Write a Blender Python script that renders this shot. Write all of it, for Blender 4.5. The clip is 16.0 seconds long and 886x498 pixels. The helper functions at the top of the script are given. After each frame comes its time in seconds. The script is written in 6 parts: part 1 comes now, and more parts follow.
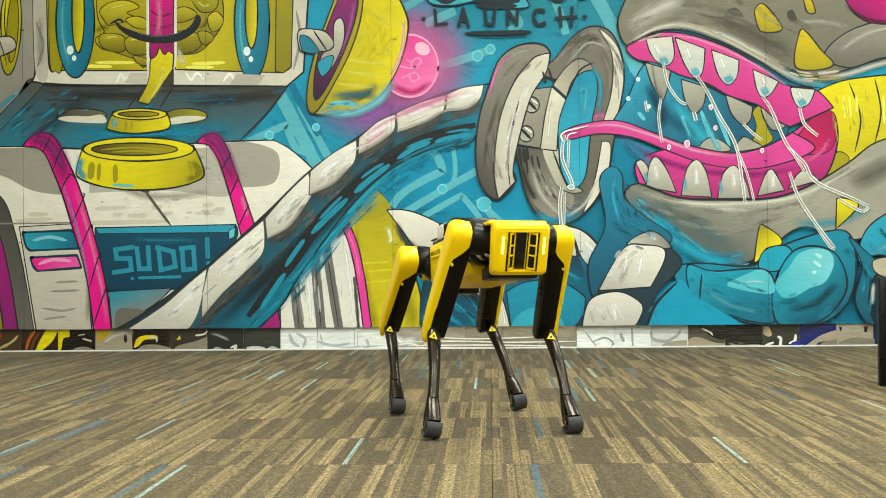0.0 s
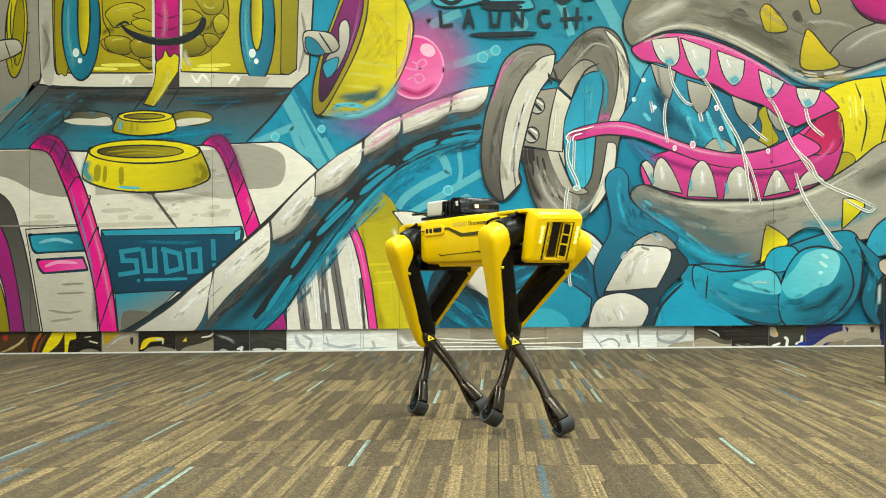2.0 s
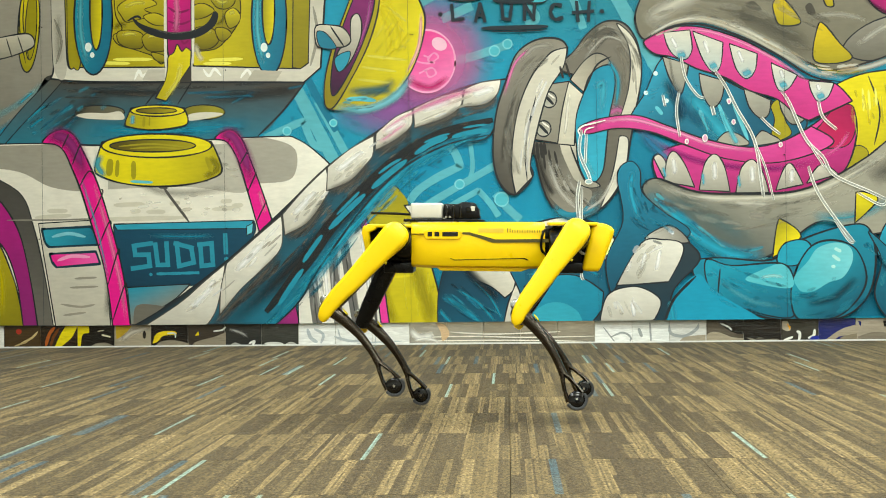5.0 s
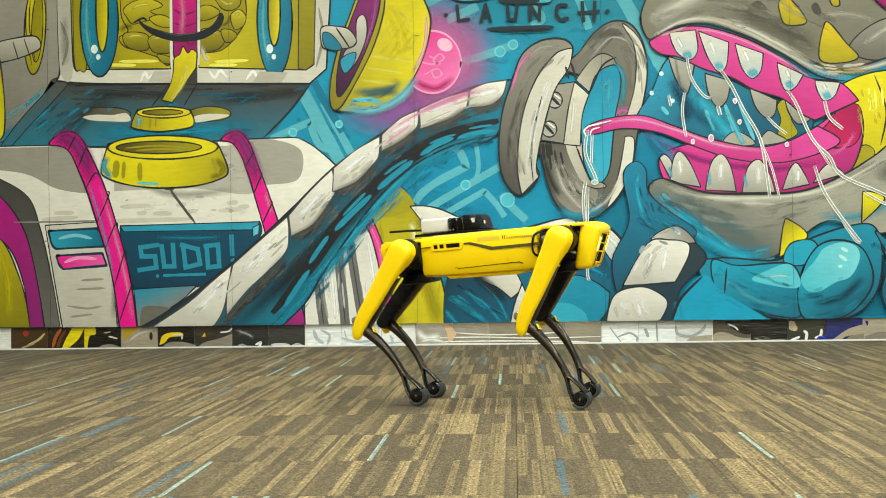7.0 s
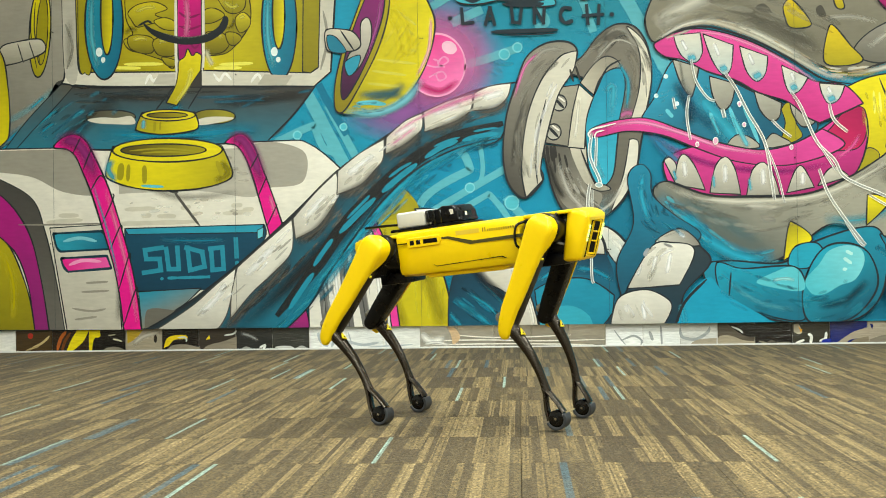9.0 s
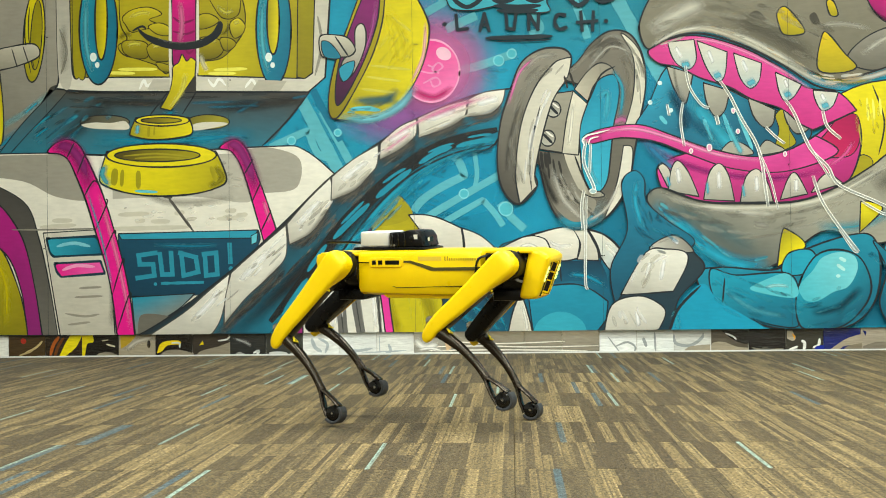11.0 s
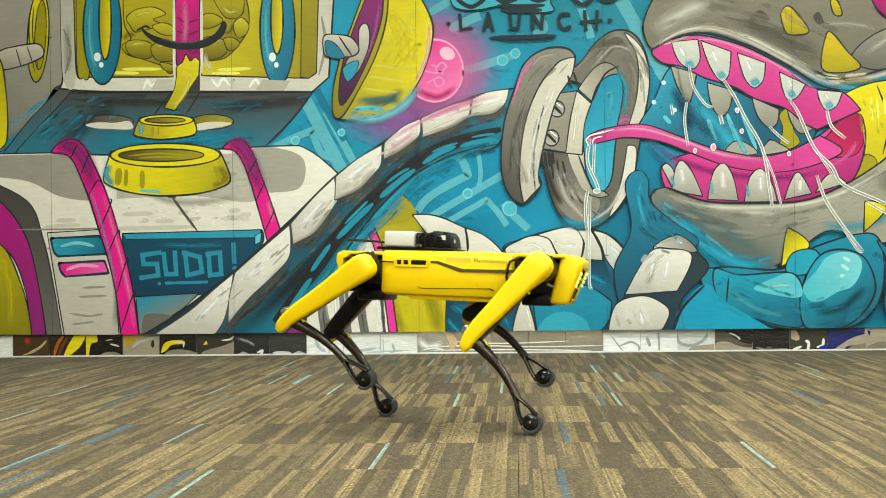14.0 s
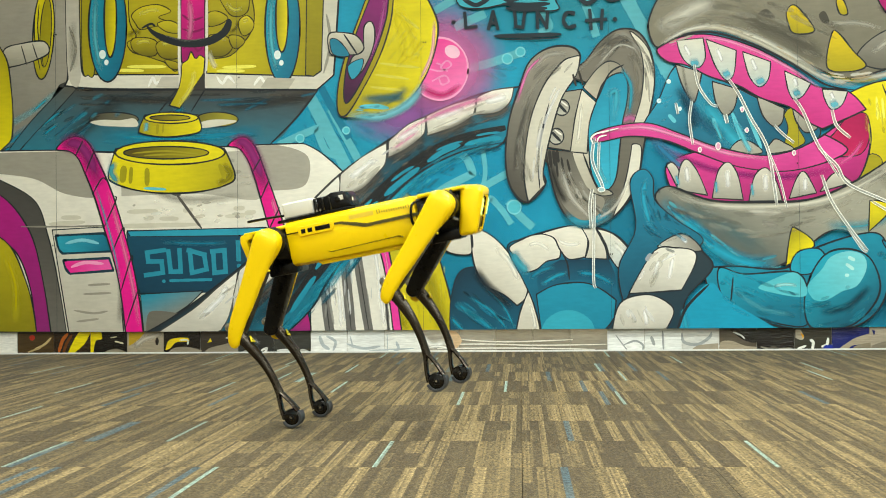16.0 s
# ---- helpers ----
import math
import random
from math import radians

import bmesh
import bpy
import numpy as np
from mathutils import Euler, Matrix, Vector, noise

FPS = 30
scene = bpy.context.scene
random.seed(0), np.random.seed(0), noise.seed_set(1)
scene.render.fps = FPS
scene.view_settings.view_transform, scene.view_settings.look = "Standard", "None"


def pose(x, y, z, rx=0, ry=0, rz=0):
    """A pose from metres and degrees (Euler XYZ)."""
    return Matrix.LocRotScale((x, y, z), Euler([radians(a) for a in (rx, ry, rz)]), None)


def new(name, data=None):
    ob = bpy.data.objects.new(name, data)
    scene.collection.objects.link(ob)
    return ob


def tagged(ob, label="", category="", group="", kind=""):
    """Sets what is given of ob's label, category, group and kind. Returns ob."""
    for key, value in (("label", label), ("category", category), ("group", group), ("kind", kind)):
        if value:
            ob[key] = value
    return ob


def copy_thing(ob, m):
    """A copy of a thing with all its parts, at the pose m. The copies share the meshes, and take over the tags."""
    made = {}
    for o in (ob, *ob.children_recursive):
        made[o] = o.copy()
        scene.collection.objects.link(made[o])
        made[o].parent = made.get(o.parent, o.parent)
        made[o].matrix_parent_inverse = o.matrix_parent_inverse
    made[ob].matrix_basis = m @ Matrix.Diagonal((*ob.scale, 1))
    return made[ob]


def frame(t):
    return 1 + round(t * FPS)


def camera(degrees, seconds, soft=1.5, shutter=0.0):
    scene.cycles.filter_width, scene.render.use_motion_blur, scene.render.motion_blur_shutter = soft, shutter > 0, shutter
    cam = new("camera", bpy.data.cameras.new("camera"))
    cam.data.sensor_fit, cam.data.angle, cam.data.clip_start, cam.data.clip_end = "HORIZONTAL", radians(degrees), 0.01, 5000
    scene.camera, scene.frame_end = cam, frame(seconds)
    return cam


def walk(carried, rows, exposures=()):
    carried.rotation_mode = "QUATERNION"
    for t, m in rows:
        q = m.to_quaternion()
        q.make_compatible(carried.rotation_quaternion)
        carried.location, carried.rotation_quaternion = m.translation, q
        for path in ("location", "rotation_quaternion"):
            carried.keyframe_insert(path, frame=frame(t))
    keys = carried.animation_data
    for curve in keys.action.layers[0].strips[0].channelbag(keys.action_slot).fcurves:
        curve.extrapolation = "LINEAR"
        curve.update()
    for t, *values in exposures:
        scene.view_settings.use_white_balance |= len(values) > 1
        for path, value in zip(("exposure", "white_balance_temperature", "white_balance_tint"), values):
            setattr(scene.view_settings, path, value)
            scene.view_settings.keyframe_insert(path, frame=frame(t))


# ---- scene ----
cam = camera(38.26, 16.0, soft=1.0, shutter=0.4)


def eye(tilt, turn, lean):
    """Camera on its low stand: tilt from level, turn to the left, lean, in degrees."""
    return pose(0, 0, 0.537, 90 + tilt, 0, turn) @ pose(0, 0, 0, 0, 0, -lean)


walk(cam, [
    (0, eye(0.565, 2.111, 0.544)), (0.5, eye(0.572, 2.170, 0.595)), (1, eye(0.586, 2.227, 0.615)),
    (1.5, eye(0.613, 2.285, 0.671)), (2, eye(0.630, 2.368, 0.676)), (2.5, eye(0.609, 2.452, 0.718)),
    (3, eye(0.559, 2.560, 0.704)), (3.5, eye(0.483, 2.648, 0.707)), (4, eye(0.404, 2.734, 0.700)),
    (6.5, eye(0.355, 3.109, 0.809)), (7, eye(0.402, 3.172, 0.853)), (7.5, eye(0.425, 3.243, 0.859)),
    (8, eye(0.455, 3.295, 0.860)), (8.5, eye(0.481, 3.348, 0.853)), (9, eye(0.529, 3.363, 0.837)),
    (11.5, eye(0.811, 3.056, 0.699)), (12, eye(0.796, 3.077, 0.679)), (12.5, eye(0.783, 3.145, 0.700)),
    (13, eye(0.761, 3.213, 0.663)), (13.5, eye(0.754, 3.255, 0.682)), (14, eye(0.783, 3.254, 0.702)),
    (14.5, eye(0.788, 3.266, 0.681)), (15, eye(0.788, 3.295, 0.695)), (15.5, eye(0.750, 3.363, 0.625)),
    (16, eye(0.707, 3.452, 0.541)),
])

# ---- light: an office ceiling with rows of bright panels ----
EXPOSURE = 0.0
scene.view_settings.exposure = EXPOSURE
world = bpy.data.worlds.new("room_air")
scene.world = world
world.use_nodes = True
world.node_tree.nodes["Background"].inputs[0].default_value = (0.9, 0.95, 1.0, 1)
world.node_tree.nodes["Background"].inputs[1].default_value = 0.03
LAMP = (0.89, 0.97, 0.91)
LAMP_POWER = 64.0
CEIL = 3.3
WALL = 7.85
LAMP_ROWS = [(x, y) for y in (-1.6, 0.9, 3.3, 5.3) for x in (-1.5, 1.1, 3.7)]


# ---- small helpers ----
def lin(h, k=1.0):
    """Linear colour from a hex pigment code."""
    v = [int(h[i:i + 2], 16) / 255 for i in (0, 2, 4)]
    return tuple(k * (c / 12.92 if c <= 0.04045 else ((c + 0.055) / 1.055) ** 2.4) for c in v) + (1.0,)


def nodes(name):
    m = bpy.data.materials.new(name)
    m.use_nodes = True
    t = m.node_tree
    return m, t, t.nodes["Principled BSDF"]


def node(t, kind, **inputs):
    n = t.nodes.new(kind)
    for k, v in inputs.items():
        n.inputs[k.replace("_", " ")].default_value = v
    return n


def plain(name, hexcode, rough=0.5, metal=0.0, coat=0.0, vary=0.12, scale=30.0, bump=0.0, emit=0.0):
    """One pigment with fine variation in tone and roughness, and optional fine relief."""
    m, t, b = nodes(name)
    col = lin(hexcode)
    tc = t.nodes.new("ShaderNodeTexCoord")
    n1 = node(t, "ShaderNodeTexNoise", Scale=scale, Detail=5.0)
    n2 = node(t, "ShaderNodeTexNoise", Scale=scale * 0.13, Detail=3.0)
    add = t.nodes.new("ShaderNodeMath")
    add.operation = "ADD"
    ramp = t.nodes.new("ShaderNodeMapRange")
    ramp.inputs[1].default_value, ramp.inputs[2].default_value = 0.6, 1.4
    ramp.inputs[3].default_value, ramp.inputs[4].default_value = 1 - vary, 1 + vary
    hue = t.nodes.new("ShaderNodeHueSaturation")
    hue.inputs["Color"].default_value = col
    for n in (n1, n2):
        t.links.new(tc.outputs["Object"], n.inputs["Vector"])
    t.links.new(n1.outputs["Fac"], add.inputs[0])
    t.links.new(n2.outputs["Fac"], add.inputs[1])
    t.links.new(add.outputs[0], ramp.inputs[0])
    t.links.new(ramp.outputs[0], hue.inputs["Value"])
    t.links.new(hue.outputs["Color"], b.inputs["Base Color"])
    rr = t.nodes.new("ShaderNodeMapRange")
    rr.inputs[1].default_value, rr.inputs[2].default_value = 0.6, 1.4
    rr.inputs[3].default_value, rr.inputs[4].default_value = max(0.02, rough - 0.08), min(1, rough + 0.08)
    t.links.new(add.outputs[0], rr.inputs[0])
    t.links.new(rr.outputs[0], b.inputs["Roughness"])
    b.inputs["Metallic"].default_value = metal
    b.inputs["Coat Weight"].default_value = coat
    b.inputs["Coat Roughness"].default_value = 0.12
    if bump:
        bp = node(t, "ShaderNodeBump", Strength=bump, Distance=0.002)
        t.links.new(n1.outputs["Fac"], bp.inputs["Height"])
        t.links.new(bp.outputs["Normal"], b.inputs["Normal"])
    if emit:
        b.inputs["Emission Color"].default_value = col
        b.inputs["Emission Strength"].default_value = emit
    return m


def mesh_of(name, bm, mat, smooth=False):
    me = bpy.data.meshes.new(name)
    bmesh.ops.recalc_face_normals(bm, faces=bm.faces)
    bm.to_mesh(me)
    bm.free()
    for m in (mat if isinstance(mat, (list, tuple)) else [mat]):
        me.materials.append(m)
    if smooth:
        me.shade_smooth()
        me.set_sharp_from_angle(angle=radians(38))
    return me


def part(name, bm, mat, parent, label="", smooth=True, at=None):
    """Link a bmesh as one mesh object under a thing or part."""
    ob = new(name, mesh_of(name, bm, mat, smooth))
    ob.parent = parent
    if at is not None:
        ob.matrix_basis = at
    return tagged(ob, label)


def box(x0, x1, y0, y1, z0, z1, bevel=0.0, seg=2, bm=None):
    bm0 = bmesh.new()
    bmesh.ops.create_cube(bm0, size=1, matrix=Matrix.Translation(((x0 + x1) / 2, (y0 + y1) / 2, (z0 + z1) / 2))
                          @ Matrix.Diagonal((x1 - x0, y1 - y0, z1 - z0, 1)))
    if bevel:
        bmesh.ops.bevel(bm0, geom=bm0.edges[:], offset=bevel, segments=seg, affect="EDGES", profile=0.5)
    return merged(bm, bm0)


def merged(bm, other):
    """other added to bm, which may be None."""
    if bm is None:
        return other
    me = bpy.data.meshes.new("tmp")
    other.to_mesh(me)
    other.free()
    bm.from_mesh(me)
    bpy.data.meshes.remove(me)
    return bm


def prism(profile, y0, y1, bevel=0.0, seg=2, inset=0.0, bm=None):
    """A plate cut to a profile in x and z, from y0 to y1; inset narrows the y1 face."""
    b = bmesh.new()
    cx = sum(p[0] for p in profile) / len(profile)
    cz = sum(p[1] for p in profile) / len(profile)
    lo = [b.verts.new((x, y0, z)) for x, z in profile]
    hi = [b.verts.new((cx + (x - cx) * (1 - inset), y1, cz + (z - cz) * (1 - inset))) for x, z in profile]
    n = len(profile)
    b.faces.new(lo)
    b.faces.new(hi[::-1])
    for i in range(n):
        b.faces.new((lo[i], hi[i], hi[(i + 1) % n], lo[(i + 1) % n]))
    bmesh.ops.recalc_face_normals(b, faces=b.faces)
    if bevel:
        bmesh.ops.bevel(b, geom=b.edges[:], offset=bevel, segments=seg, affect="EDGES", profile=0.5)
    return merged(bm, b)


def drum(at, axis, r, h, seg=24, bevel=0.0, r2=None, bm=None):
    """A cylinder or cone frustum centred at a point along an axis."""
    b = bmesh.new()
    bmesh.ops.create_cone(b, cap_ends=True, segments=seg, radius1=r, radius2=r if r2 is None else r2, depth=h)
    if bevel:
        rim = [e for e in b.edges if abs(e.verts[0].co.z - e.verts[1].co.z) < 1e-6]
        bmesh.ops.bevel(b, geom=rim, offset=bevel, segments=2, affect="EDGES", profile=0.5)
    turn = Vector((0, 0, 1)).rotation_difference(Vector(axis)).to_matrix().to_4x4()
    bmesh.ops.transform(b, matrix=Matrix.Translation(at) @ turn, verts=b.verts)
    return merged(bm, b)


def hose(points, radius, seg=8, bm=None, flat=1.0):
    """A tube through points; radius a number or one for each point; flat squeezes it in y."""
    b = bmesh.new()
    pts = [Vector(p) for p in points]
    rings = []
    for i, p in enumerate(pts):
        d = (pts[min(i + 1, len(pts) - 1)] - pts[max(i - 1, 0)]).normalized()
        side = Vector((0, 1, 0)) if abs(d.y) < 0.9 else Vector((1, 0, 0))
        u = d.cross(side).normalized()
        v = d.cross(u).normalized()
        r = radius[i] if isinstance(radius, (list, tuple)) else radius
        k_flat = flat[i] if isinstance(flat, (list, tuple)) else flat
        rings.append([b.verts.new(p + u * r * math.cos(a) + v * r * k_flat * math.sin(a))
                      for a in (2 * math.pi * k / seg for k in range(seg))])
    for a, c in zip(rings, rings[1:]):
        for k in range(seg):
            b.faces.new((a[k], a[(k + 1) % seg], c[(k + 1) % seg], c[k]))
    b.faces.new(rings[0])
    b.faces.new(rings[-1][::-1])
    return merged(bm, b)


def smooth_line(points, closed=False, step=6, sharp=()):
    """Points along a smooth curve through the given ones; sharp: indices that stay corners."""
    n = len(points)
    out = []
    P = [np.array(p, float) for p in points]

    def tangent(i):
        if i in sharp:
            return P[0] * 0
        a, b = (P[(i - 1) % n], P[(i + 1) % n]) if closed else (P[max(i - 1, 0)], P[min(i + 1, n - 1)])
        return (b - a) * 0.5

    for i in range(n if closed else n - 1):
        j = (i + 1) % n
        t0, t1 = tangent(i), tangent(j)
        for k in range(step):
            s = k / step
            out.append((2 * s**3 - 3 * s**2 + 1) * P[i] + (s**3 - 2 * s**2 + s) * t0
                       + (-2 * s**3 + 3 * s**2) * P[j] + (s**3 - s**2) * t1)
    if not closed:
        out.append(P[-1])
    return out


# ---- materials ----
YELLOW = plain("yellow_plastic", "FFD602", rough=0.34, coat=0.12, vary=0.03, scale=60)
YELLOW.node_tree.nodes["Principled BSDF"].inputs["Specular IOR Level"].default_value = 0.32
BLACK = plain("black_plastic", "0A0A0C", rough=0.3, vary=0.2, scale=40)
BLACK.node_tree.nodes["Principled BSDF"].inputs["Specular IOR Level"].default_value = 0.25
GLOSS = plain("gloss_black", "08080A", rough=0.12, vary=0.1)
RUBBER = plain("rubber_tread", "36373A", rough=0.6, vary=0.25, scale=90, bump=0.4)
LIMB = plain("dark_grey_alloy", "3A332B", rough=0.24, metal=0.7, vary=0.2, scale=50)
STEEL = plain("bare_steel", "B8B8B4", rough=0.25, metal=1.0, vary=0.1)
PALE = plain("pale_grey_plastic", "D9D6CC", rough=0.5, vary=0.04)
INK = plain("dark_print", "4E4616", rough=0.5, vary=0.05)
FAINT = plain("faded_print", "EAC63A", rough=0.5, vary=0.05)
CABLE = plain("grey_cable", "84847F", rough=0.35, vary=0.1)
GLOW = plain("status_light", "CFF582", rough=0.3, emit=1.5)
WARN = plain("warning_yellow", "F2DC1E", rough=0.5, vary=0.05)
PLASTER = plain("painted_plaster", "D8D4C8", rough=0.8, vary=0.05, scale=12, bump=0.1)
CEILING = plain("ceiling_board", "E6E4DC", rough=0.9, vary=0.04, scale=40, bump=0.2)
PANEL_LIGHT = plain("lit_diffuser", "FFF4DC", rough=0.4, emit=2.2, vary=0.0)
FRAME_WHITE = plain("white_metal", "E0E0DC", rough=0.4, vary=0.03)


def carpet():
    """Loop-pile carpet tile: streaked strips of taupe and tan, with a few thin blue and pale threads."""
    m, t, b = nodes("carpet_pile")
    geo = t.nodes.new("ShaderNodeNewGeometry")
    sep = t.nodes.new("ShaderNodeSeparateXYZ")
    t.links.new(geo.outputs["Position"], sep.inputs[0])

    def math_(op, a, c=None):
        n = t.nodes.new("ShaderNodeMath")
        n.operation = op
        for i, v in enumerate((a, c)):
            if v is None:
                continue
            if isinstance(v, (int, float)):
                n.inputs[i].default_value = v
            else:
                t.links.new(v, n.inputs[i])
        return n.outputs[0]

    def strips(width, length, seed, steps=1.0):
        """A random value for each strip of a running layout."""
        i = math_("FLOOR", math_("DIVIDE", sep.outputs[0], width))
        wn = t.nodes.new("ShaderNodeTexWhiteNoise")
        wn.noise_dimensions = "1D"
        t.links.new(math_("ADD", i, seed), wn.inputs["W"])
        shift = math_("MULTIPLY", math_("FLOOR", math_("MULTIPLY", wn.outputs[0], steps)), 1.0 / steps)
        j = math_("FLOOR", math_("ADD", math_("DIVIDE", math_("SUBTRACT", sep.outputs[1], 2.89), length), shift))
        c = t.nodes.new("ShaderNodeCombineXYZ")
        t.links.new(i, c.inputs[0])
        t.links.new(j, c.inputs[1])
        c.inputs[2].default_value = seed
        w2 = t.nodes.new("ShaderNodeTexWhiteNoise")
        t.links.new(c.outputs[0], w2.inputs["Vector"])
        return w2.outputs[0]

    wide = strips(0.2, 0.5, 3.0)
    band = strips(0.031, 0.5, 11.0)
    slim = strips(0.0187, 0.5, 17.0)
    short = strips(0.0260, 0.25, 29.0)
    fine = strips(0.0052, 0.5, 23.0)
    speck = strips(0.0052, 0.0085, 61.0)
    # streaks along the pile rows
    mp = t.nodes.new("ShaderNodeMapping")
    mp.inputs["Scale"].default_value = (240, 2.5, 1)
    t.links.new(geo.outputs["Position"], mp.inputs["Vector"])
    streak = node(t, "ShaderNodeTexNoise", Scale=1.0, Detail=3.0)
    t.links.new(mp.outputs[0], streak.inputs["Vector"])
    grain = node(t, "ShaderNodeTexNoise", Scale=120.0, Detail=4.0, Roughness=0.8)
    t.links.new(geo.outputs["Position"], grain.inputs["Vector"])
    mottle = node(t, "ShaderNodeTexNoise", Scale=34.0, Detail=3.0, Roughness=0.7)
    t.links.new(geo.outputs["Position"], mottle.inputs["Vector"])
    soil = node(t, "ShaderNodeTexNoise", Scale=0.9, Detail=3.0)
    t.links.new(geo.outputs["Position"], soil.inputs["Vector"])
    info = t.nodes.new("ShaderNodeObjectInfo")

    def above(value, level, gain):
        """Zero up to a level, then rising to one."""
        n = t.nodes.new("ShaderNodeMapRange")
        for k, v in enumerate((level, level + gain, 0.0, 1.0)):
            n.inputs[k + 1].default_value = v
        t.links.new(value, n.inputs[0])
        return n.outputs[0]

    # tan strips of ribbed pile on a darker mottled ground
    ribs = math_("ADD", math_("MULTIPLY", fine, 0.75), math_("MULTIPLY", streak.outputs["Fac"], 0.8))
    tan = math_("MAXIMUM", math_("MULTIPLY", above(band, 0.60, 0.36), 0.85), math_("MULTIPLY", above(slim, 0.66, 0.25), 0.65))
    tan = math_("MAXIMUM", tan, math_("MULTIPLY", above(short, 0.80, 0.12), 0.55))
    tone = math_("ADD", math_("MULTIPLY", wide, 0.10), math_("MULTIPLY", math_("MULTIPLY", tan, ribs), 0.53))
    tone = math_("ADD", tone, math_("MULTIPLY", slim, 0.10))
    tone = math_("ADD", tone, math_("MULTIPLY", mottle.outputs["Fac"], 0.42))
    tone = math_("ADD", tone, math_("MULTIPLY", info.outputs["Random"], 0.03))
    tone = math_("ADD", tone, math_("MULTIPLY", soil.outputs["Fac"], 0.10))
    ramp = t.nodes.new("ShaderNodeValToRGB")
    e = ramp.color_ramp.elements
    e[0].position, e[0].color = 0.16, lin("382D1B")
    e[1].position, e[1].color = 0.92, lin("927E56")
    for p, h in ((0.30, "4A3D26"), (0.45, "5A4C31"), (0.66, "75633F")):
        x = e.new(p)
        x.color = lin(h)
    t.links.new(tone, ramp.inputs[0])
    # few coloured threads
    blue = math_("MULTIPLY", math_("GREATER_THAN", strips(0.0200, 0.5, 43.0), 0.982), math_("ADD", math_("MULTIPLY", mottle.outputs["Fac"], 0.9), 0.2))
    pale = math_("MULTIPLY", math_("GREATER_THAN", strips(0.0125, 0.5, 41.0), 0.9885), math_("ADD", math_("MULTIPLY", fine, 0.5), 0.45))
    mix1 = t.nodes.new("ShaderNodeMix")
    mix1.data_type = "RGBA"
    t.links.new(blue, mix1.inputs[0])
    t.links.new(ramp.outputs[0], mix1.inputs[6])
    mix1.inputs[7].default_value = lin("3C5A66")
    mix2 = t.nodes.new("ShaderNodeMix")
    mix2.data_type = "RGBA"
    t.links.new(pale, mix2.inputs[0])
    t.links.new(mix1.outputs[2], mix2.inputs[6])
    mix2.inputs[7].default_value = lin("8FA99E")
    hue = t.nodes.new("ShaderNodeHueSaturation")
    t.links.new(mix2.outputs[2], hue.inputs["Color"])
    t.links.new(math_("MULTIPLY", math_("ADD", math_("MULTIPLY", grain.outputs["Fac"], 4.0), -1.0), math_("ADD", math_("MULTIPLY", speck, 0.8), 0.57)), hue.inputs["Value"])
    t.links.new(hue.outputs["Color"], b.inputs["Base Color"])
    b.inputs["Roughness"].default_value = 0.95
    b.inputs["Specular IOR Level"].default_value = 0.15
    b.inputs["Sheen Weight"].default_value = 0.1
    bp = node(t, "ShaderNodeBump", Strength=0.6, Distance=0.004)
    t.links.new(math_("ADD", grain.outputs["Fac"], streak.outputs["Fac"]), bp.inputs["Height"])
    t.links.new(bp.outputs["Normal"], b.inputs["Normal"])
    return m


CARPET = carpet()

# ---- the room ----
X0, X1, Y0, Y1 = -6.0, 6.0, -3.5, WALL


def structure(name, bm, mat, label):
    return tagged(new(name, mesh_of(name, bm, mat)), label, kind="structure")


floor = structure("floor", box(X0 - 0.2, X1 + 0.2, Y0 - 0.2, Y1 + 0.2, -0.14, -0.008), CARPET, "floor of taupe streaked carpet tiles")
structure("wall_north", box(X0 - 0.2, X1 + 0.2, WALL + 0.012, WALL + 0.2, -0.008, CEIL), PLASTER, "plain pale wall behind the mural")
structure("wall_south", box(X0 - 0.2, X1 + 0.2, Y0 - 0.2, Y0, -0.008, CEIL), PLASTER, "plain pale painted wall")
structure("wall_west", box(X0 - 0.2, X0, Y0, WALL + 0.012, -0.008, CEIL), PLASTER, "plain pale painted wall")
structure("wall_east", box(X1, X1 + 0.2, Y0, WALL + 0.012, -0.008, CEIL), PLASTER, "plain pale painted wall")
structure("ceiling", box(X0 - 0.2, X1 + 0.2, Y0 - 0.2, Y1 + 0.2, CEIL, CEIL + 0.15), CEILING, "white office ceiling")


def ceiling_lights():
    base = None
    for x, y in LAMP_ROWS:
        if base is None:
            base = tagged(new("ceiling_light"), "flat white office ceiling light panel, lit", "ceiling light", "ceiling lights")
            base.location = (x, y, CEIL)
            bm = box(-0.62, 0.62, -0.32, -0.30, -0.03, -0.002)
            for a in ((-0.62, 0.62, 0.30, 0.32), (-0.62, -0.60, -0.30, 0.30), (0.60, 0.62, -0.30, 0.30)):
                box(*a, -0.03, -0.002, bm=bm)
            part("frame", bm, FRAME_WHITE, base, smooth=False)
            part("diffuser", box(-0.60, 0.60, -0.30, 0.30, -0.012, -0.004), PANEL_LIGHT, base, "glowing white diffuser", smooth=False)
        else:
            copy_thing(base, pose(x, y, CEIL))
        lamp = bpy.data.lights.new("panel_glow", "AREA")
        lamp.shape, lamp.size, lamp.size_y = "RECTANGLE", 1.15, 0.55
        lamp.energy, lamp.color = LAMP_POWER, LAMP[:3]
        ob = new("panel_glow", lamp)
        ob.location = (x, y, CEIL - 0.04)


ceiling_lights()


